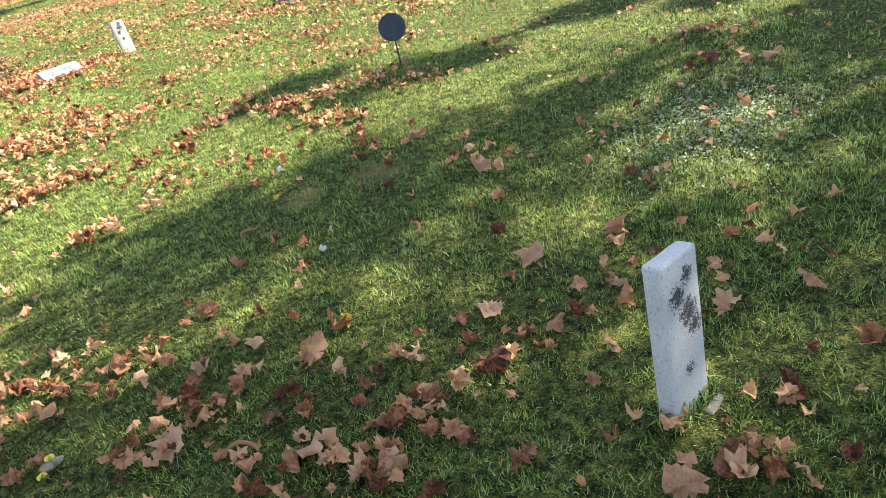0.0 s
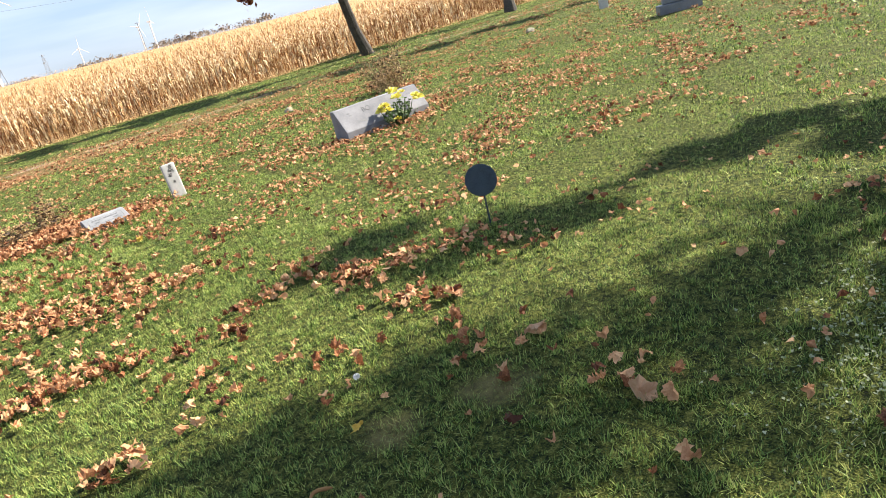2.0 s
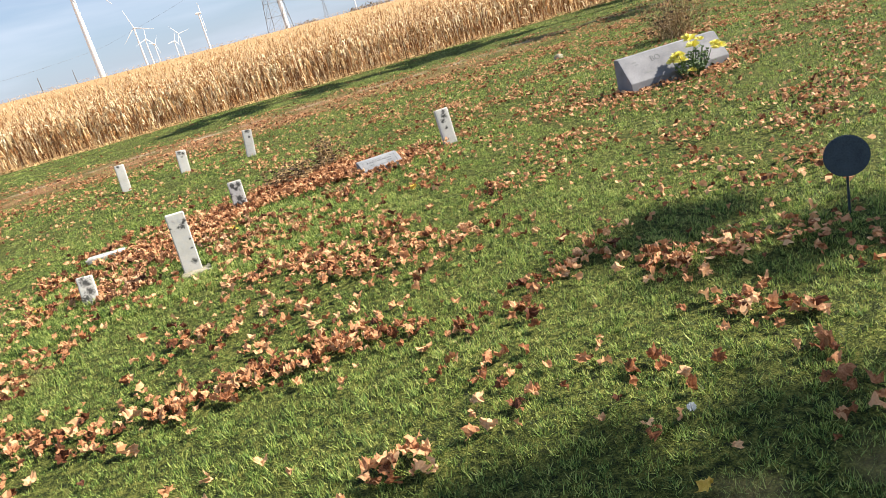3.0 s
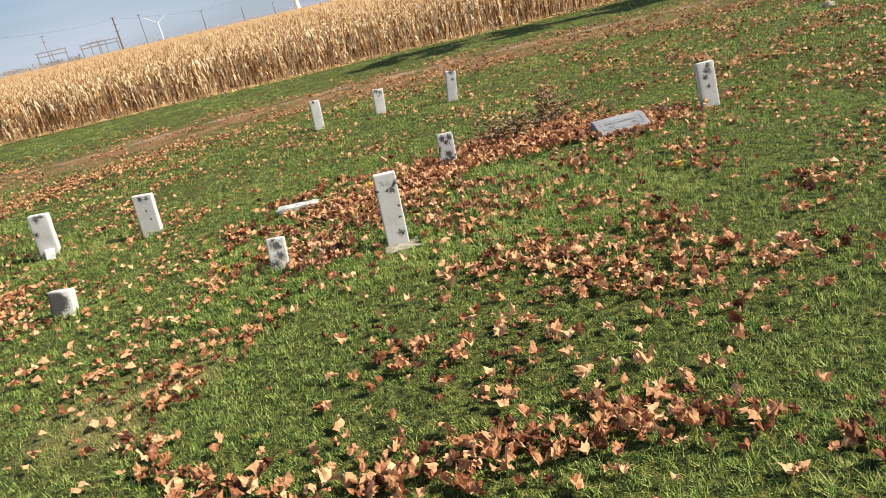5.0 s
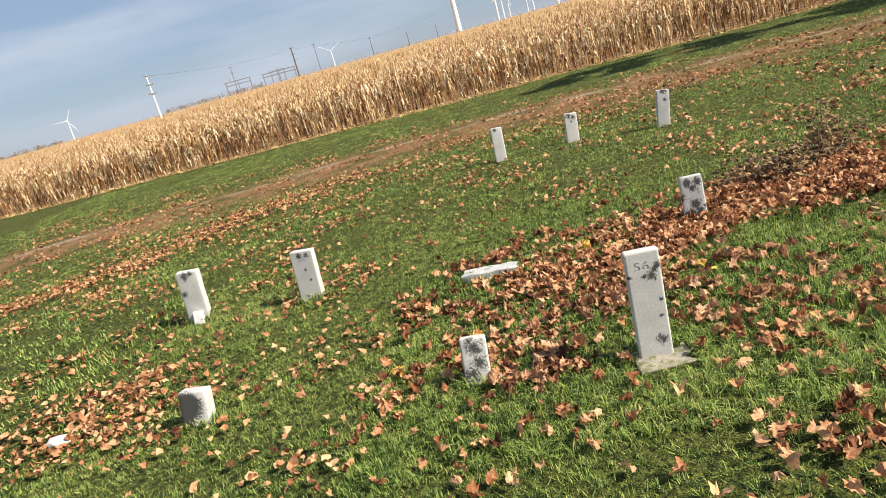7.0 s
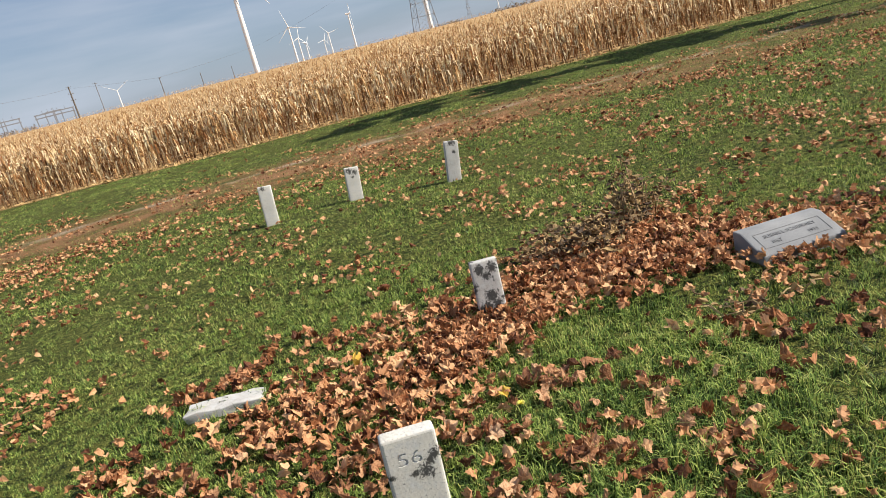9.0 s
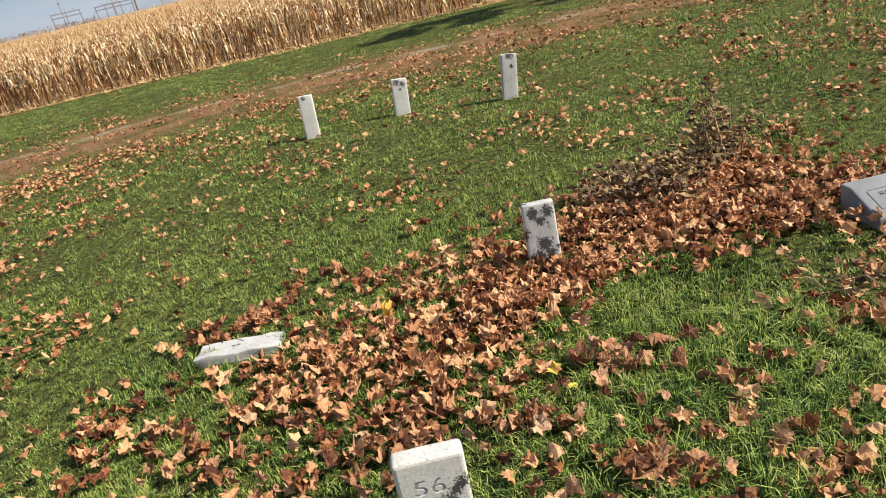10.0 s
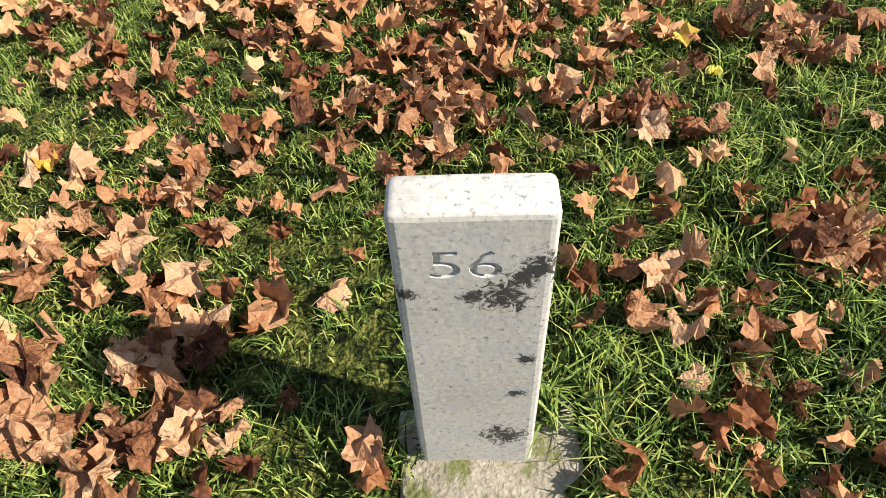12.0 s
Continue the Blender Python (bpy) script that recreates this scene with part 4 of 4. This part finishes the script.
for sel, temps, top_size in ((fine, LEAVES, 0.115), (~fine, FLAT_LEAVES, 0.095)):
    p = rest[sel]
    v, fs = scatter(temps, rng.integers(0, len(temps), len(p)), p[:, :2], ground_z(p[:, 0], p[:, 1]) + 0.036 + p[:, 2], rng.uniform(0, math.tau, len(p)), rng.uniform(0.04, top_size, len(p)), rng.normal(0, 0.8, len(p)))
    allv.append(v)
    allt += [f + count for f in fs]
    count += len(v)
tagged(mesh_object("leaf_litter", np.concatenate(allv), [np.concatenate(allt)], LITTER), "dry curled brown maple leaves strewn over the grass", "leaves", kind="stuff")


# ---- grass ----
def blades(x, y, height, width, simple=False):
    n = len(x)
    yaw, lean = rng.uniform(0, math.tau, n), np.abs(rng.normal(0.7, 0.38, n))
    h = height * rng.uniform(0.55, 1.25, n)
    w = width * rng.uniform(0.7, 1.3, n)
    out = np.stack([np.cos(yaw), np.sin(yaw), 0 * yaw], -1)
    side = np.stack([-np.sin(yaw), np.cos(yaw), 0 * yaw], -1) * (w / 2)[:, None]
    base = np.stack([x, y, ground_z(x, y) - 0.004], -1)
    up = np.array([0, 0, 1.0])
    mid = base + out * (0.28 * h * lean)[:, None] + up * (0.62 * h)[:, None]
    tip = base + out * (h * lean)[:, None] + up * (h * np.clip(1.05 - 0.35 * lean, 0.3, 1))[:, None]
    if simple:
        v = np.stack([base - side, base + side, tip], 1).reshape(-1, 3)
        return v, np.zeros((0, 4), int), np.arange(n)[:, None] * 3 + np.array([[0, 1, 2]])
    v = np.stack([base - side, base + side, mid + side * 0.8, mid - side * 0.8, tip], 1).reshape(-1, 3)
    k = np.arange(n)[:, None] * 5
    return v, k + np.array([[0, 1, 2, 3]]), k + np.array([[3, 2, 4]])


def lawn():
    vs, qs, ts, count = [], [], [], 0
    zones = ((-1.5, 1.5, -0.7, 2.0, 17000, 0.044, 0.0036), (-3.6, 4.2, -3.2, 3.4, 10600, 0.030, 0.0046), (-1.6, 4.4, -9.0, -3.2, 10600, 0.030, 0.0046),
        (4.4, 12, -8, 9, 2400, 0.032, 0.0085), (-9, 4.4, 3.4, 9, 2700, 0.030, 0.0075), (-14, 12, 9, 17.6, 700, 0.028, 0.013), (12, 30, -4, 17.6, 330, 0.032, 0.022), (-9, -3.6, -1, 3.4, 1000, 0.045, 0.012), (-14, -3.6, -9, -1, 100, 0.05, 0.02), (-3.6, -1.6, -9, -3.2, 900, 0.045, 0.012))
    for k, (x0, x1, y0, y1, per, height, width) in enumerate(zones):
        n = int((x1 - x0) * (y1 - y0) * per)
        x, y = rng.uniform(x0, x1, n), rng.uniform(y0, y1, n)
        tufts = max(1, n // 34)
        tx, ty = rng.uniform(x0, x1, tufts), rng.uniform(y0, y1, tufts)
        pick, loose = rng.integers(0, tufts, n), rng.random(n) < 0.22
        gather = 0.27 / math.sqrt(per / 34)
        tall = np.where(loose, 0.8, rng.uniform(0.6, 1.5, tufts)[pick])
        x = np.where(loose, x, tx[pick] + rng.normal(0, gather, n))
        y = np.where(loose, y, ty[pick] + rng.normal(0, gather, n))
        keep = rng.random(n) < 0.55 + 0.6 * patchiness(x, y, 3.1)
        if k == 1:
            keep &= ~((np.abs(x) < 1.5) & (y > -0.7) & (y < 2.0))
        line = y - 0.25 * np.minimum(x, BEND_X)
        keep &= (line < 9.5) | (line > 12.3) | (rng.random(n) < 0.14 + 0.025 * np.clip(x, 0, 14))
        keep &= ~((np.abs(x + 0.88) < 0.21) & (np.abs(y - 1.73) < 0.08))
        keep &= ~((np.abs(x - 0.035) < 0.125) & (y > -0.24) & (y < 0.08))
        x, y, tall = x[keep], y[keep], tall[keep]
        if k == 0:
            for sx, sy, sw, sd in ((0.011, 0.04, 0.17, 0.09), (-0.885, 0.10, 0.13, 0.07), (0.644, 1.88, 0.15, 0.07), (1.274, -7.64, 0.19, 0.07), (-2.393, 2.2, 0.19, 0.09), (-3.451, 2.29, 0.19, 0.09), (-2.55, 0.3, 0.15, 0.11), (-0.88, 1.73, 0.42, 0.15)):
                a = rng.uniform(0, math.tau, 260)
                u, w = np.cos(a), np.sin(a)
                far = 1 / np.maximum(np.abs(u), np.abs(w))
                if sx == 0.011:
                    w, u = np.abs(w), np.where(w < 0, np.abs(u), u)
                    far = 1 / np.maximum(np.abs(u), np.abs(w))
                bx, by = sx + u * far * (sw / 2 + 0.012) + rng.normal(0, 0.008, 260), sy + w * far * (sd / 2 + 0.012) + rng.normal(0, 0.008, 260)
                v, q, t = blades(bx, by, 0.075, 0.005)
                vs.append(v), qs.append(q + count), ts.append(t + count)
                count += len(v)
        v, q, t = blades(x, y, height * tall * (0.7 + 0.6 * patchiness(x, y, 1.3)), width, k > 0)
        vs.append(v), qs.append(q + count), ts.append(t + count)
        count += len(v)
    return tagged(mesh_object("grass", np.concatenate(vs), [np.concatenate(qs), np.concatenate(ts)], GRASS), "short uneven green lawn grass with dry blades", "grass", kind="stuff")


lawn()


YELLOW_LEAF = material("yellow_leaf", [(0.3, (0.55, 0.33, 0.04)), (0.7, (0.74, 0.52, 0.10))], 0.6, 20, 100, 0.4, 70, translucent=0.2)
for x, y, size in ((-0.15, 1.75, 0.10), (-1.36, 0.35, 0.09), (0.45, 0.95, 0.07), (1.5, -4.9, 0.08), (0.95, -6.3, 0.07), (2.2, 0.1, 0.09), (-0.9, 0.62, 0.08)):
    ob = fallen_leaf(x, y, size, 0.012)
    ob.data = ob.data.copy()
    ob.data.materials[0] = YELLOW_LEAF
    tagged(ob, "bright yellow maple leaf on the brown litter")


# ---- clover with a painted sun fleck, husks and curled pods ----
# The pale tones put a fleck of sun into the clover's colour.
SUN_FLECK_CLOVER = material("clover", [(0.3, (0.12, 0.16, 0.07)), (0.5, (0.24, 0.28, 0.15)), (0.75, (0.42, 0.44, 0.29))], 0.6, 6, 60, 0, spread=-0.5, translucent=0.15)


def strewn(name, mat, x, y, lift, low, high, tilt, label, category):
    n = len(x)
    v, f = scatter(FLAT_LEAVES, rng.integers(0, len(FLAT_LEAVES), n), np.stack([x, y], -1), ground_z(x, y) + lift, rng.uniform(0, math.tau, n), rng.uniform(low, high, n), rng.normal(0, tilt, n))
    return tagged(mesh_object(name, v, [np.concatenate(f)], mat), label, category, kind="stuff")


strewn("clover", SUN_FLECK_CLOVER, rng.normal(3.3, 0.42, 2600), rng.normal(-6.7, 0.28, 2600), 0.03 + rng.normal(0, 0.007, 2600), 0.012, 0.03, 0.5, "grey-green clover patch, paled to stand in for a sun fleck", "clover")
husk_x = rng.uniform(-22, 30, 1600)
strewn("husk_litter", STRAW, husk_x, CORN_Y + CORN_SLOPE * husk_x - 0.05 - np.abs(rng.normal(0, 0.2, 1600)), 0.03, 0.06, 0.2, 0.4, "pale dry husks littering the corn's edge", "husks")


def seed_pod(x, y, turn, size):
    bm = bmesh.new()
    pts = [(math.cos(a) * size * 0.3, math.sin(a) * size * 0.3 + a * size * 0.12, 0.055 + 0.006 * math.sin(a * 2)) for a in np.linspace(-1.4, 1.8, 9)]
    tube(bm, pts, [0.003, 0.006, 0.008, 0.008, 0.008, 0.008, 0.007, 0.006, 0.003], 6)
    ob = part("seed_pod", bm, CORN)
    ob.matrix_world = pose(x, y, 0, 0, 0, turn)
    return tagged(ob, "pale curled dry seed pod on the grass", "seed pod", "seed pods")


seed_pod(0.265, -6.61, 30, 0.12)
seed_pod(1.60, -6.0, -40, 0.11)
seed_pod(1.15, -5.15, 80, 0.10)


# ---- shrubs and flowers ----
def withered_shrub(place, seed, height, spread_r, twigs, leaves, label):
    r = np.random.default_rng(seed)
    ob = empty("withered_shrub", place, 0, label, "shrub")
    bm = bmesh.new()
    tips = []
    for k in range(twigs):
        yaw, lean = r.uniform(0, math.tau), r.uniform(0.1, 1.0)
        b = Vector((r.normal(0, spread_r * 0.35), r.normal(0, spread_r * 0.3), -0.01))
        e = b + Vector((math.cos(yaw) * lean * spread_r, math.sin(yaw) * lean * spread_r, height * r.uniform(0.5, 1.05) * (1.1 - 0.6 * lean)))
        m = b.lerp(e, 0.5) + Vector(r.normal(0, spread_r * 0.08, 3)) + Vector((0, 0, 0.04))
        tube(bm, [b, m, e], [0.0055, 0.004, 0.002], 4)
        tips += [b.lerp(m, 0.7), m, m.lerp(e, 0.5), e]
    part("stem_tangle", bm, TWIG, ob)
    tips = np.array(tips)
    c = tips[r.integers(0, len(tips), leaves)] + r.normal(0, 0.03, (leaves, 3))
    c[:, 2] = np.clip(c[:, 2], 0.02, None)
    temps = [(v * (1, 0.5, 1), t) for v, t in FLAT_LEAVES[:6]]
    v, f = scatter(temps, r.integers(0, 6, leaves), c[:, :2], c[:, 2], r.uniform(0, math.tau, leaves), r.uniform(0.05, 0.11, leaves), r.normal(0, 0.9, leaves))
    mesh_object("withered_leaves", v, [np.concatenate(f)], DEAD_LEAF, parent=ob)
    return ob


withered_shrub((1.40, 2.45, 0), 31, 0.25, 0.42, 46, 520, "withered perennial clump with bent stems among leaves")
withered_shrub((1.95, 2.80, 0), 32, 0.48, 0.30, 26, 260, "dead upright perennial stalks with curled dark leaves")
withered_shrub((8.9, 4.5, 0), 33, 1.0, 0.6, 120, 800, "dry brown shrub behind the wide headstone")
withered_shrub((1.72, 1.05, 0), 34, 0.10, 0.25, 14, 30, "low bent dry stems lying on the grass")


def flower_clump(place, seed, label):
    r = np.random.default_rng(seed)
    ob = empty("flower_clump", place, 0, label, "flowers")
    bm = bmesh.new()
    heads = []
    for k in range(34):
        e = Vector((r.normal(0, 0.17), r.normal(0, 0.08), r.uniform(0.08, 0.28)))
        tube(bm, [(e.x * 0.3, e.y * 0.3, -0.02), (e.x * 0.8, e.y * 0.8, e.z * 0.6), e], [0.006, 0.005, 0.003], 5)
        heads.append(e)
    part("stems", bm, STEM, ob)
    ob.scale = (1.3, 1.3, 1.3)
    c = np.array(heads * 7) * r.uniform(0.35, 1.0, (238, 1)) + r.normal(0, 0.02, (238, 3))
    v, f = scatter([(vv * (1, 0.45, 1), tt) for vv, tt in FLAT_LEAVES[:4]], r.integers(0, 4, 238), c[:, :2], np.clip(c[:, 2], 0.02, None), r.uniform(0, math.tau, 238), r.uniform(0.04, 0.08, 238), r.normal(0, 0.8, 238))
    mesh_object("foliage", v, [np.concatenate(f)], STEM, parent=ob)
    for x, y, z, s in ((-0.20, -0.04, 0.24, 0.08), (-0.25, -0.03, 0.20, 0.07), (-0.15, -0.02, 0.19, 0.07), (0.0, 0.02, 0.36, 0.09), (0.02, 0.0, 0.29, 0.08), (0.10, 0.0, 0.33, 0.05), (0.30, -0.02, 0.21, 0.08), (0.26, -0.02, 0.25, 0.06), (-0.08, -0.07, 0.07, 0.06)):
        bm = bmesh.new()
        for k in range(40):
            d = Vector(r.normal(0, 1, 3)).normalized()
            d.z = abs(d.z) * 0.8
            a = d.orthogonal().normalized() * s * 0.22
            root = Vector((x, y, z))
            bm.faces.new([bm.verts.new(p) for p in (root, root + d * s * 0.6 + a, root + d * s + Vector((0, 0, -0.1 * s)), root + d * s * 0.6 - a)])
        part("blossom", bm, YELLOW, ob, "ragged bright yellow blossom")
    return ob


flower_clump((6.42, 1.05, 0), 41, "bright yellow flowers with dark stems before the headstone")


def dandelion(x, y, clock=False):
    z = float(ground_z(x, y))
    ob = empty("dandelion", (x, y, z), 0, "white dandelion seed head in the grass" if clock else "small yellow dandelion flower in the grass", "flower")
    bm = bmesh.new()
    tube(bm, [(0, 0, -0.01), (0.004, 0, 0.05)], [0.002, 0.002], 5)
    part("stem", bm, STEM, ob)
    bm = bmesh.new()
    r = np.random.default_rng(int(abs(x * 100)))
    for k in range(60):
        d = Vector(r.normal(0, 1, 3)).normalized()
        if not clock:
            d.z = abs(d.z) * 0.5 + 0.15
        a = d.orthogonal().normalized() * 0.004
        c = Vector((0.004, 0, 0.05))
        s = 0.018
        bm.faces.new([bm.verts.new(p) for p in (c, c + d * s + a, c + d * s - a)])
    part("head", bm, MARBLE if clock else YELLOW, ob)
    return ob


for x, y in ((0.49, 0.81), (-0.20, -6.0), (-0.25, -6.08), (-3.3, 0.55)):
    dandelion(x, y)
for x, y in ((1.74, -4.53), (1.25, -5.7)):
    dandelion(x, y, True)


# ---- the distance ----
def far_place(azimuth, d):
    """A spot on the ground at that bearing (degrees from +y towards +x) and distance from the middle of the lawn."""
    x, y = math.sin(radians(azimuth)) * d, -5 + math.cos(radians(azimuth)) * d
    return x, y, float(ground_z(x, y))


def wind_turbine(azimuth, d, hub, blade, spin, face=20, label="white wind turbine standing beyond the corn"):
    x, y, z = far_place(azimuth, d)
    ob = empty("wind_turbine", (x, y, z), face, label, "wind turbine", "wind turbines")
    bm = bmesh.new()
    tube(bm, [(0, 0, -1), (0, 0, hub * 0.5), (0, 0, hub)], [2.2, 1.8, 1.3], 16)
    part("tower", bm, WHITE_STEEL, ob)
    bm = bmesh.new()
    box(bm, (3.4, 9, 3.4), Matrix.Translation((0, 1.5, hub + 1.2)), 0.8)
    part("nacelle", bm, WHITE_STEEL, ob)
    bm = bmesh.new()
    bmesh.ops.create_icosphere(bm, subdivisions=2, radius=1.7, matrix=Matrix.Translation((0, -4, hub + 1.2)))
    part("rotor_hub", bm, WHITE_STEEL, ob)
    for k in range(3):
        a = radians(spin + 120 * k)
        u, w = Vector((math.sin(a), 0, math.cos(a))), Vector((math.cos(a), 0, -math.sin(a)))
        bm = bmesh.new()
        o = Vector((0, -4.4, hub + 1.2))
        ring = []
        for t, wide in ((0.0, 0.7), (0.12, 1.2), (0.5, 0.75), (1.0, 0.2)):
            c = o + u * blade * t
            ring.append([bm.verts.new(c + w * wide), bm.verts.new(c + Vector((0, -0.25, 0))), bm.verts.new(c - w * wide * 0.6), bm.verts.new(c + Vector((0, 0.25, 0)))])
        for lo, hi in zip(ring, ring[1:]):
            for j in range(4):
                bm.faces.new((lo[j], lo[(j + 1) % 4], hi[(j + 1) % 4], hi[j]))
        bm.faces.new(ring[-1])
        part("blade", bm, WHITE_STEEL, ob)
    return ob


wind_turbine(-3.9, 600, 78, 39, 141, 0)
wind_turbine(-0.8, 1550, 80, 36, -14, 0)
wind_turbine(-0.35, 2200, 80, 36, 10, 30)
wind_turbine(0.12, 2800, 80, 36, 40, 50)
wind_turbine(1.95, 2400, 80, 36, 80, 10)
wind_turbine(1.5, 3000, 80, 36, 20, 30)
wind_turbine(3.77, 1600, 80, 36, 60, 85)
wind_turbine(9.65, 700, 80, 39, 0, 20)
wind_turbine(-13.8, 2700, 74, 52, 60, 10)
wind_turbine(15.0, 2900, 80, 40, 5, 10)
wind_turbine(19.2, 2250, 80, 40, 35, 30)
wind_turbine(20.05, 2100, 80, 38, 100, 60)
wind_turbine(-33.2, 2600, 74, 45, 30, 20)


def lattice_tower(azimuth, d, base, height, label="grey steel lattice power pylon beyond the corn"):
    x, y, z = far_place(azimuth, d)
    ob = empty("lattice_pylon", (x, y, z), -azimuth + 20, label, "pylon", "pylons")
    levels = np.linspace(0, 1, 8)
    corner = lambda k, t: Vector(((1 if k in (0, 3) else -1) * base / 2 * (1 - 0.8 * t), (1 if k < 2 else -1) * base / 2 * (1 - 0.8 * t), height * t))
    thick = 0.11 * height / 40
    for k in range(4):
        bm = bmesh.new()
        tube(bm, [corner(k, 0), corner(k, 1)], [thick * 1.5, thick], 4)
        part("leg", bm, STEEL, ob)
        bm = bmesh.new()
        for a, b in zip(levels, levels[1:]):
            for p, q in ((corner(k, a), corner((k + 1) % 4, b)), (corner((k + 1) % 4, a), corner(k, b)), (corner(k, b), corner((k + 1) % 4, b))):
                tube(bm, [p, q], [thick * 0.7] * 2, 3)
        part("bracing", bm, STEEL, ob)
    for t, w in ((0.68, 0.75), (0.82, 0.62), (0.95, 0.5)):
        bm = bmesh.new()
        for s in (-1, 1):
            tube(bm, [(0, 0, height * t + 0.6), (s * base * w, 0, height * t)], [thick] * 2, 4)
            tube(bm, [(0, 0, height * t - 0.8), (s * base * w, 0, height * t)], [thick * 0.7] * 2, 4)
        part("crossarm", bm, STEEL, ob)
    return ob


lattice_tower(9.2, 330, 8.8, 40)
lattice_tower(12.7, 1500, 9, 45)


def utility_pole(azimuth, d, height, arms, mat, radius=0.2, label="utility pole rising behind the corn"):
    x, y, z = far_place(azimuth, d)
    ob = empty("utility_pole", (x, y, z), -azimuth + 15, label, "utility pole", "utility poles")
    bm = bmesh.new()
    tube(bm, [(0, 0, -0.5), (0, 0, height)], [radius, radius * 0.65], 8)
    part("pole", bm, mat, ob)
    for k in range(arms):
        bm = bmesh.new()
        h = height - 0.4 - k * height * 0.2
        box(bm, (height * 0.16, 0.14, 0.14), Matrix.Translation((0, -radius, h)))
        for s in (-1, 0, 1):
            tube(bm, [(s * height * 0.07, -radius, h), (s * height * 0.07, -radius, h + 0.35)], [0.07, 0.05], 6)
        part("crossarm", bm, POLE_WOOD, ob)
    return ob


utility_pole(-27.05, 190, 10.6, 3, WHITE_STEEL, 0.26, "pale steel utility pole with side arms behind the corn")
utility_pole(-21.3, 350, 12.2, 2, STEEL)
utility_pole(-16.6, 350, 13.4, 3, POLE_WOOD, 0.42, "dark heavy utility pole at the substation")
utility_pole(-14.9, 350, 12.5, 1, STEEL, 0.24)
utility_pole(-10.7, 350, 8.5, 1, POLE_WOOD)
utility_pole(-7.87, 350, 6.2, 0, POLE_WOOD)
utility_pole(-5.6, 380, 6.5, 0, POLE_WOOD)
utility_pole(19.4, 380, 13.5, 1, STEEL)


def gantry(az0, az1, d, height):
    a, b = Vector(far_place(az0, d)), Vector(far_place(az1, d))
    ob = empty("substation_gantry", a, math.degrees(math.atan2(b.y - a.y, b.x - a.x)), "grey steel substation gantry with posts and beams", "gantry", "substation gantries")
    w = (b - a).length
    for x in (0, w * 0.5, w):
        bm = bmesh.new()
        box(bm, (0.45, 0.45, height + 0.5), Matrix.Translation((x, 0, height / 2 - 0.25)))
        part("post", bm, STEEL, ob)
    for h in (height, height * 0.72):
        bm = bmesh.new()
        box(bm, (w + 1, 0.4, 0.45), Matrix.Translation((w / 2, 0, h)))
        part("beam", bm, STEEL, ob)
    for k in range(3):
        bm = bmesh.new()
        tube(bm, [(w * (0.2 + 0.3 * k), 0, height), (w * (0.2 + 0.3 * k), 0, height + 1.6)], [0.12, 0.06], 6)
        part("insulator", bm, STEEL, ob)
    return ob


gantry(-22.0, -20.2, 350, 5.6)
gantry(-19.2, -16.8, 350, 5.0)
gantry(-18.6, -17.6, 390, 6.2)


def wire(points, radius):
    bm = bmesh.new()
    out = []
    for a, b in zip(points, points[1:]):
        a, b = Vector(a), Vector(b)
        for t in np.linspace(0, 1, 12):
            out.append(a.lerp(b, t) - Vector((0, 0, 4 * t * (1 - t) * (a - b).length * 0.008)))
    tube(bm, out, [radius] * len(out), 4)
    return tagged(part("overhead_wire", bm, POLE_WOOD), "thin dark overhead power line", "wire", "overhead wires")


def high(azimuth, d, up):
    x, y, z = far_place(azimuth, d)
    return x, y, z + up


wire([high(-27.05, 190, 10.3), high(-16.6, 350, 12.6), high(-10.7, 350, 8.3), high(-3.0, 400, 14.0), high(9.2, 330, 32)], 0.026)
wire([high(9.2, 330, 27), high(30, 260, 18)], 0.026)


def far_woods():
    r = np.random.default_rng(51)
    c, size = [], []
    for az0, az1, d, tall in ((14.4, 17.6, 560, 4.2), (19.8, 28.5, 460, 4.2), (9.6, 11.9, 640, 4.0), (-26.6, -19.4, 420, 2.6), (-40, -34, 700, 5)):
        for k in range(int((az1 - az0) * 16)):
            az = az0 + (az1 - az0) * r.random()
            x, y, z = far_place(az, d * r.uniform(0.97, 1.04))
            h = tall * r.uniform(0.6, 1.1)
            m = 9
            p = r.normal(0, 1, (m, 3)) * (h * 0.27, h * 0.27, h * 0.24) + (x, y, z + h * 0.58)
            c.append(p), size.append(np.full(m, h * 0.4))
    c, size = np.concatenate(c), np.concatenate(size)
    n = len(c)
    v, f = scatter(FLAT_LEAVES, r.integers(0, len(FLAT_LEAVES), n), c[:, :2], c[:, 2], r.uniform(0, math.tau, n), size * r.uniform(0.6, 1.3, n), r.normal(0.8, 0.8, n))
    return tagged(mesh_object("far_woods", v, [np.concatenate(f)], HAZED_WOODS), "bare brownish hedgerow and woods on the horizon, paled for haze", "woods", kind="stuff")


far_woods()
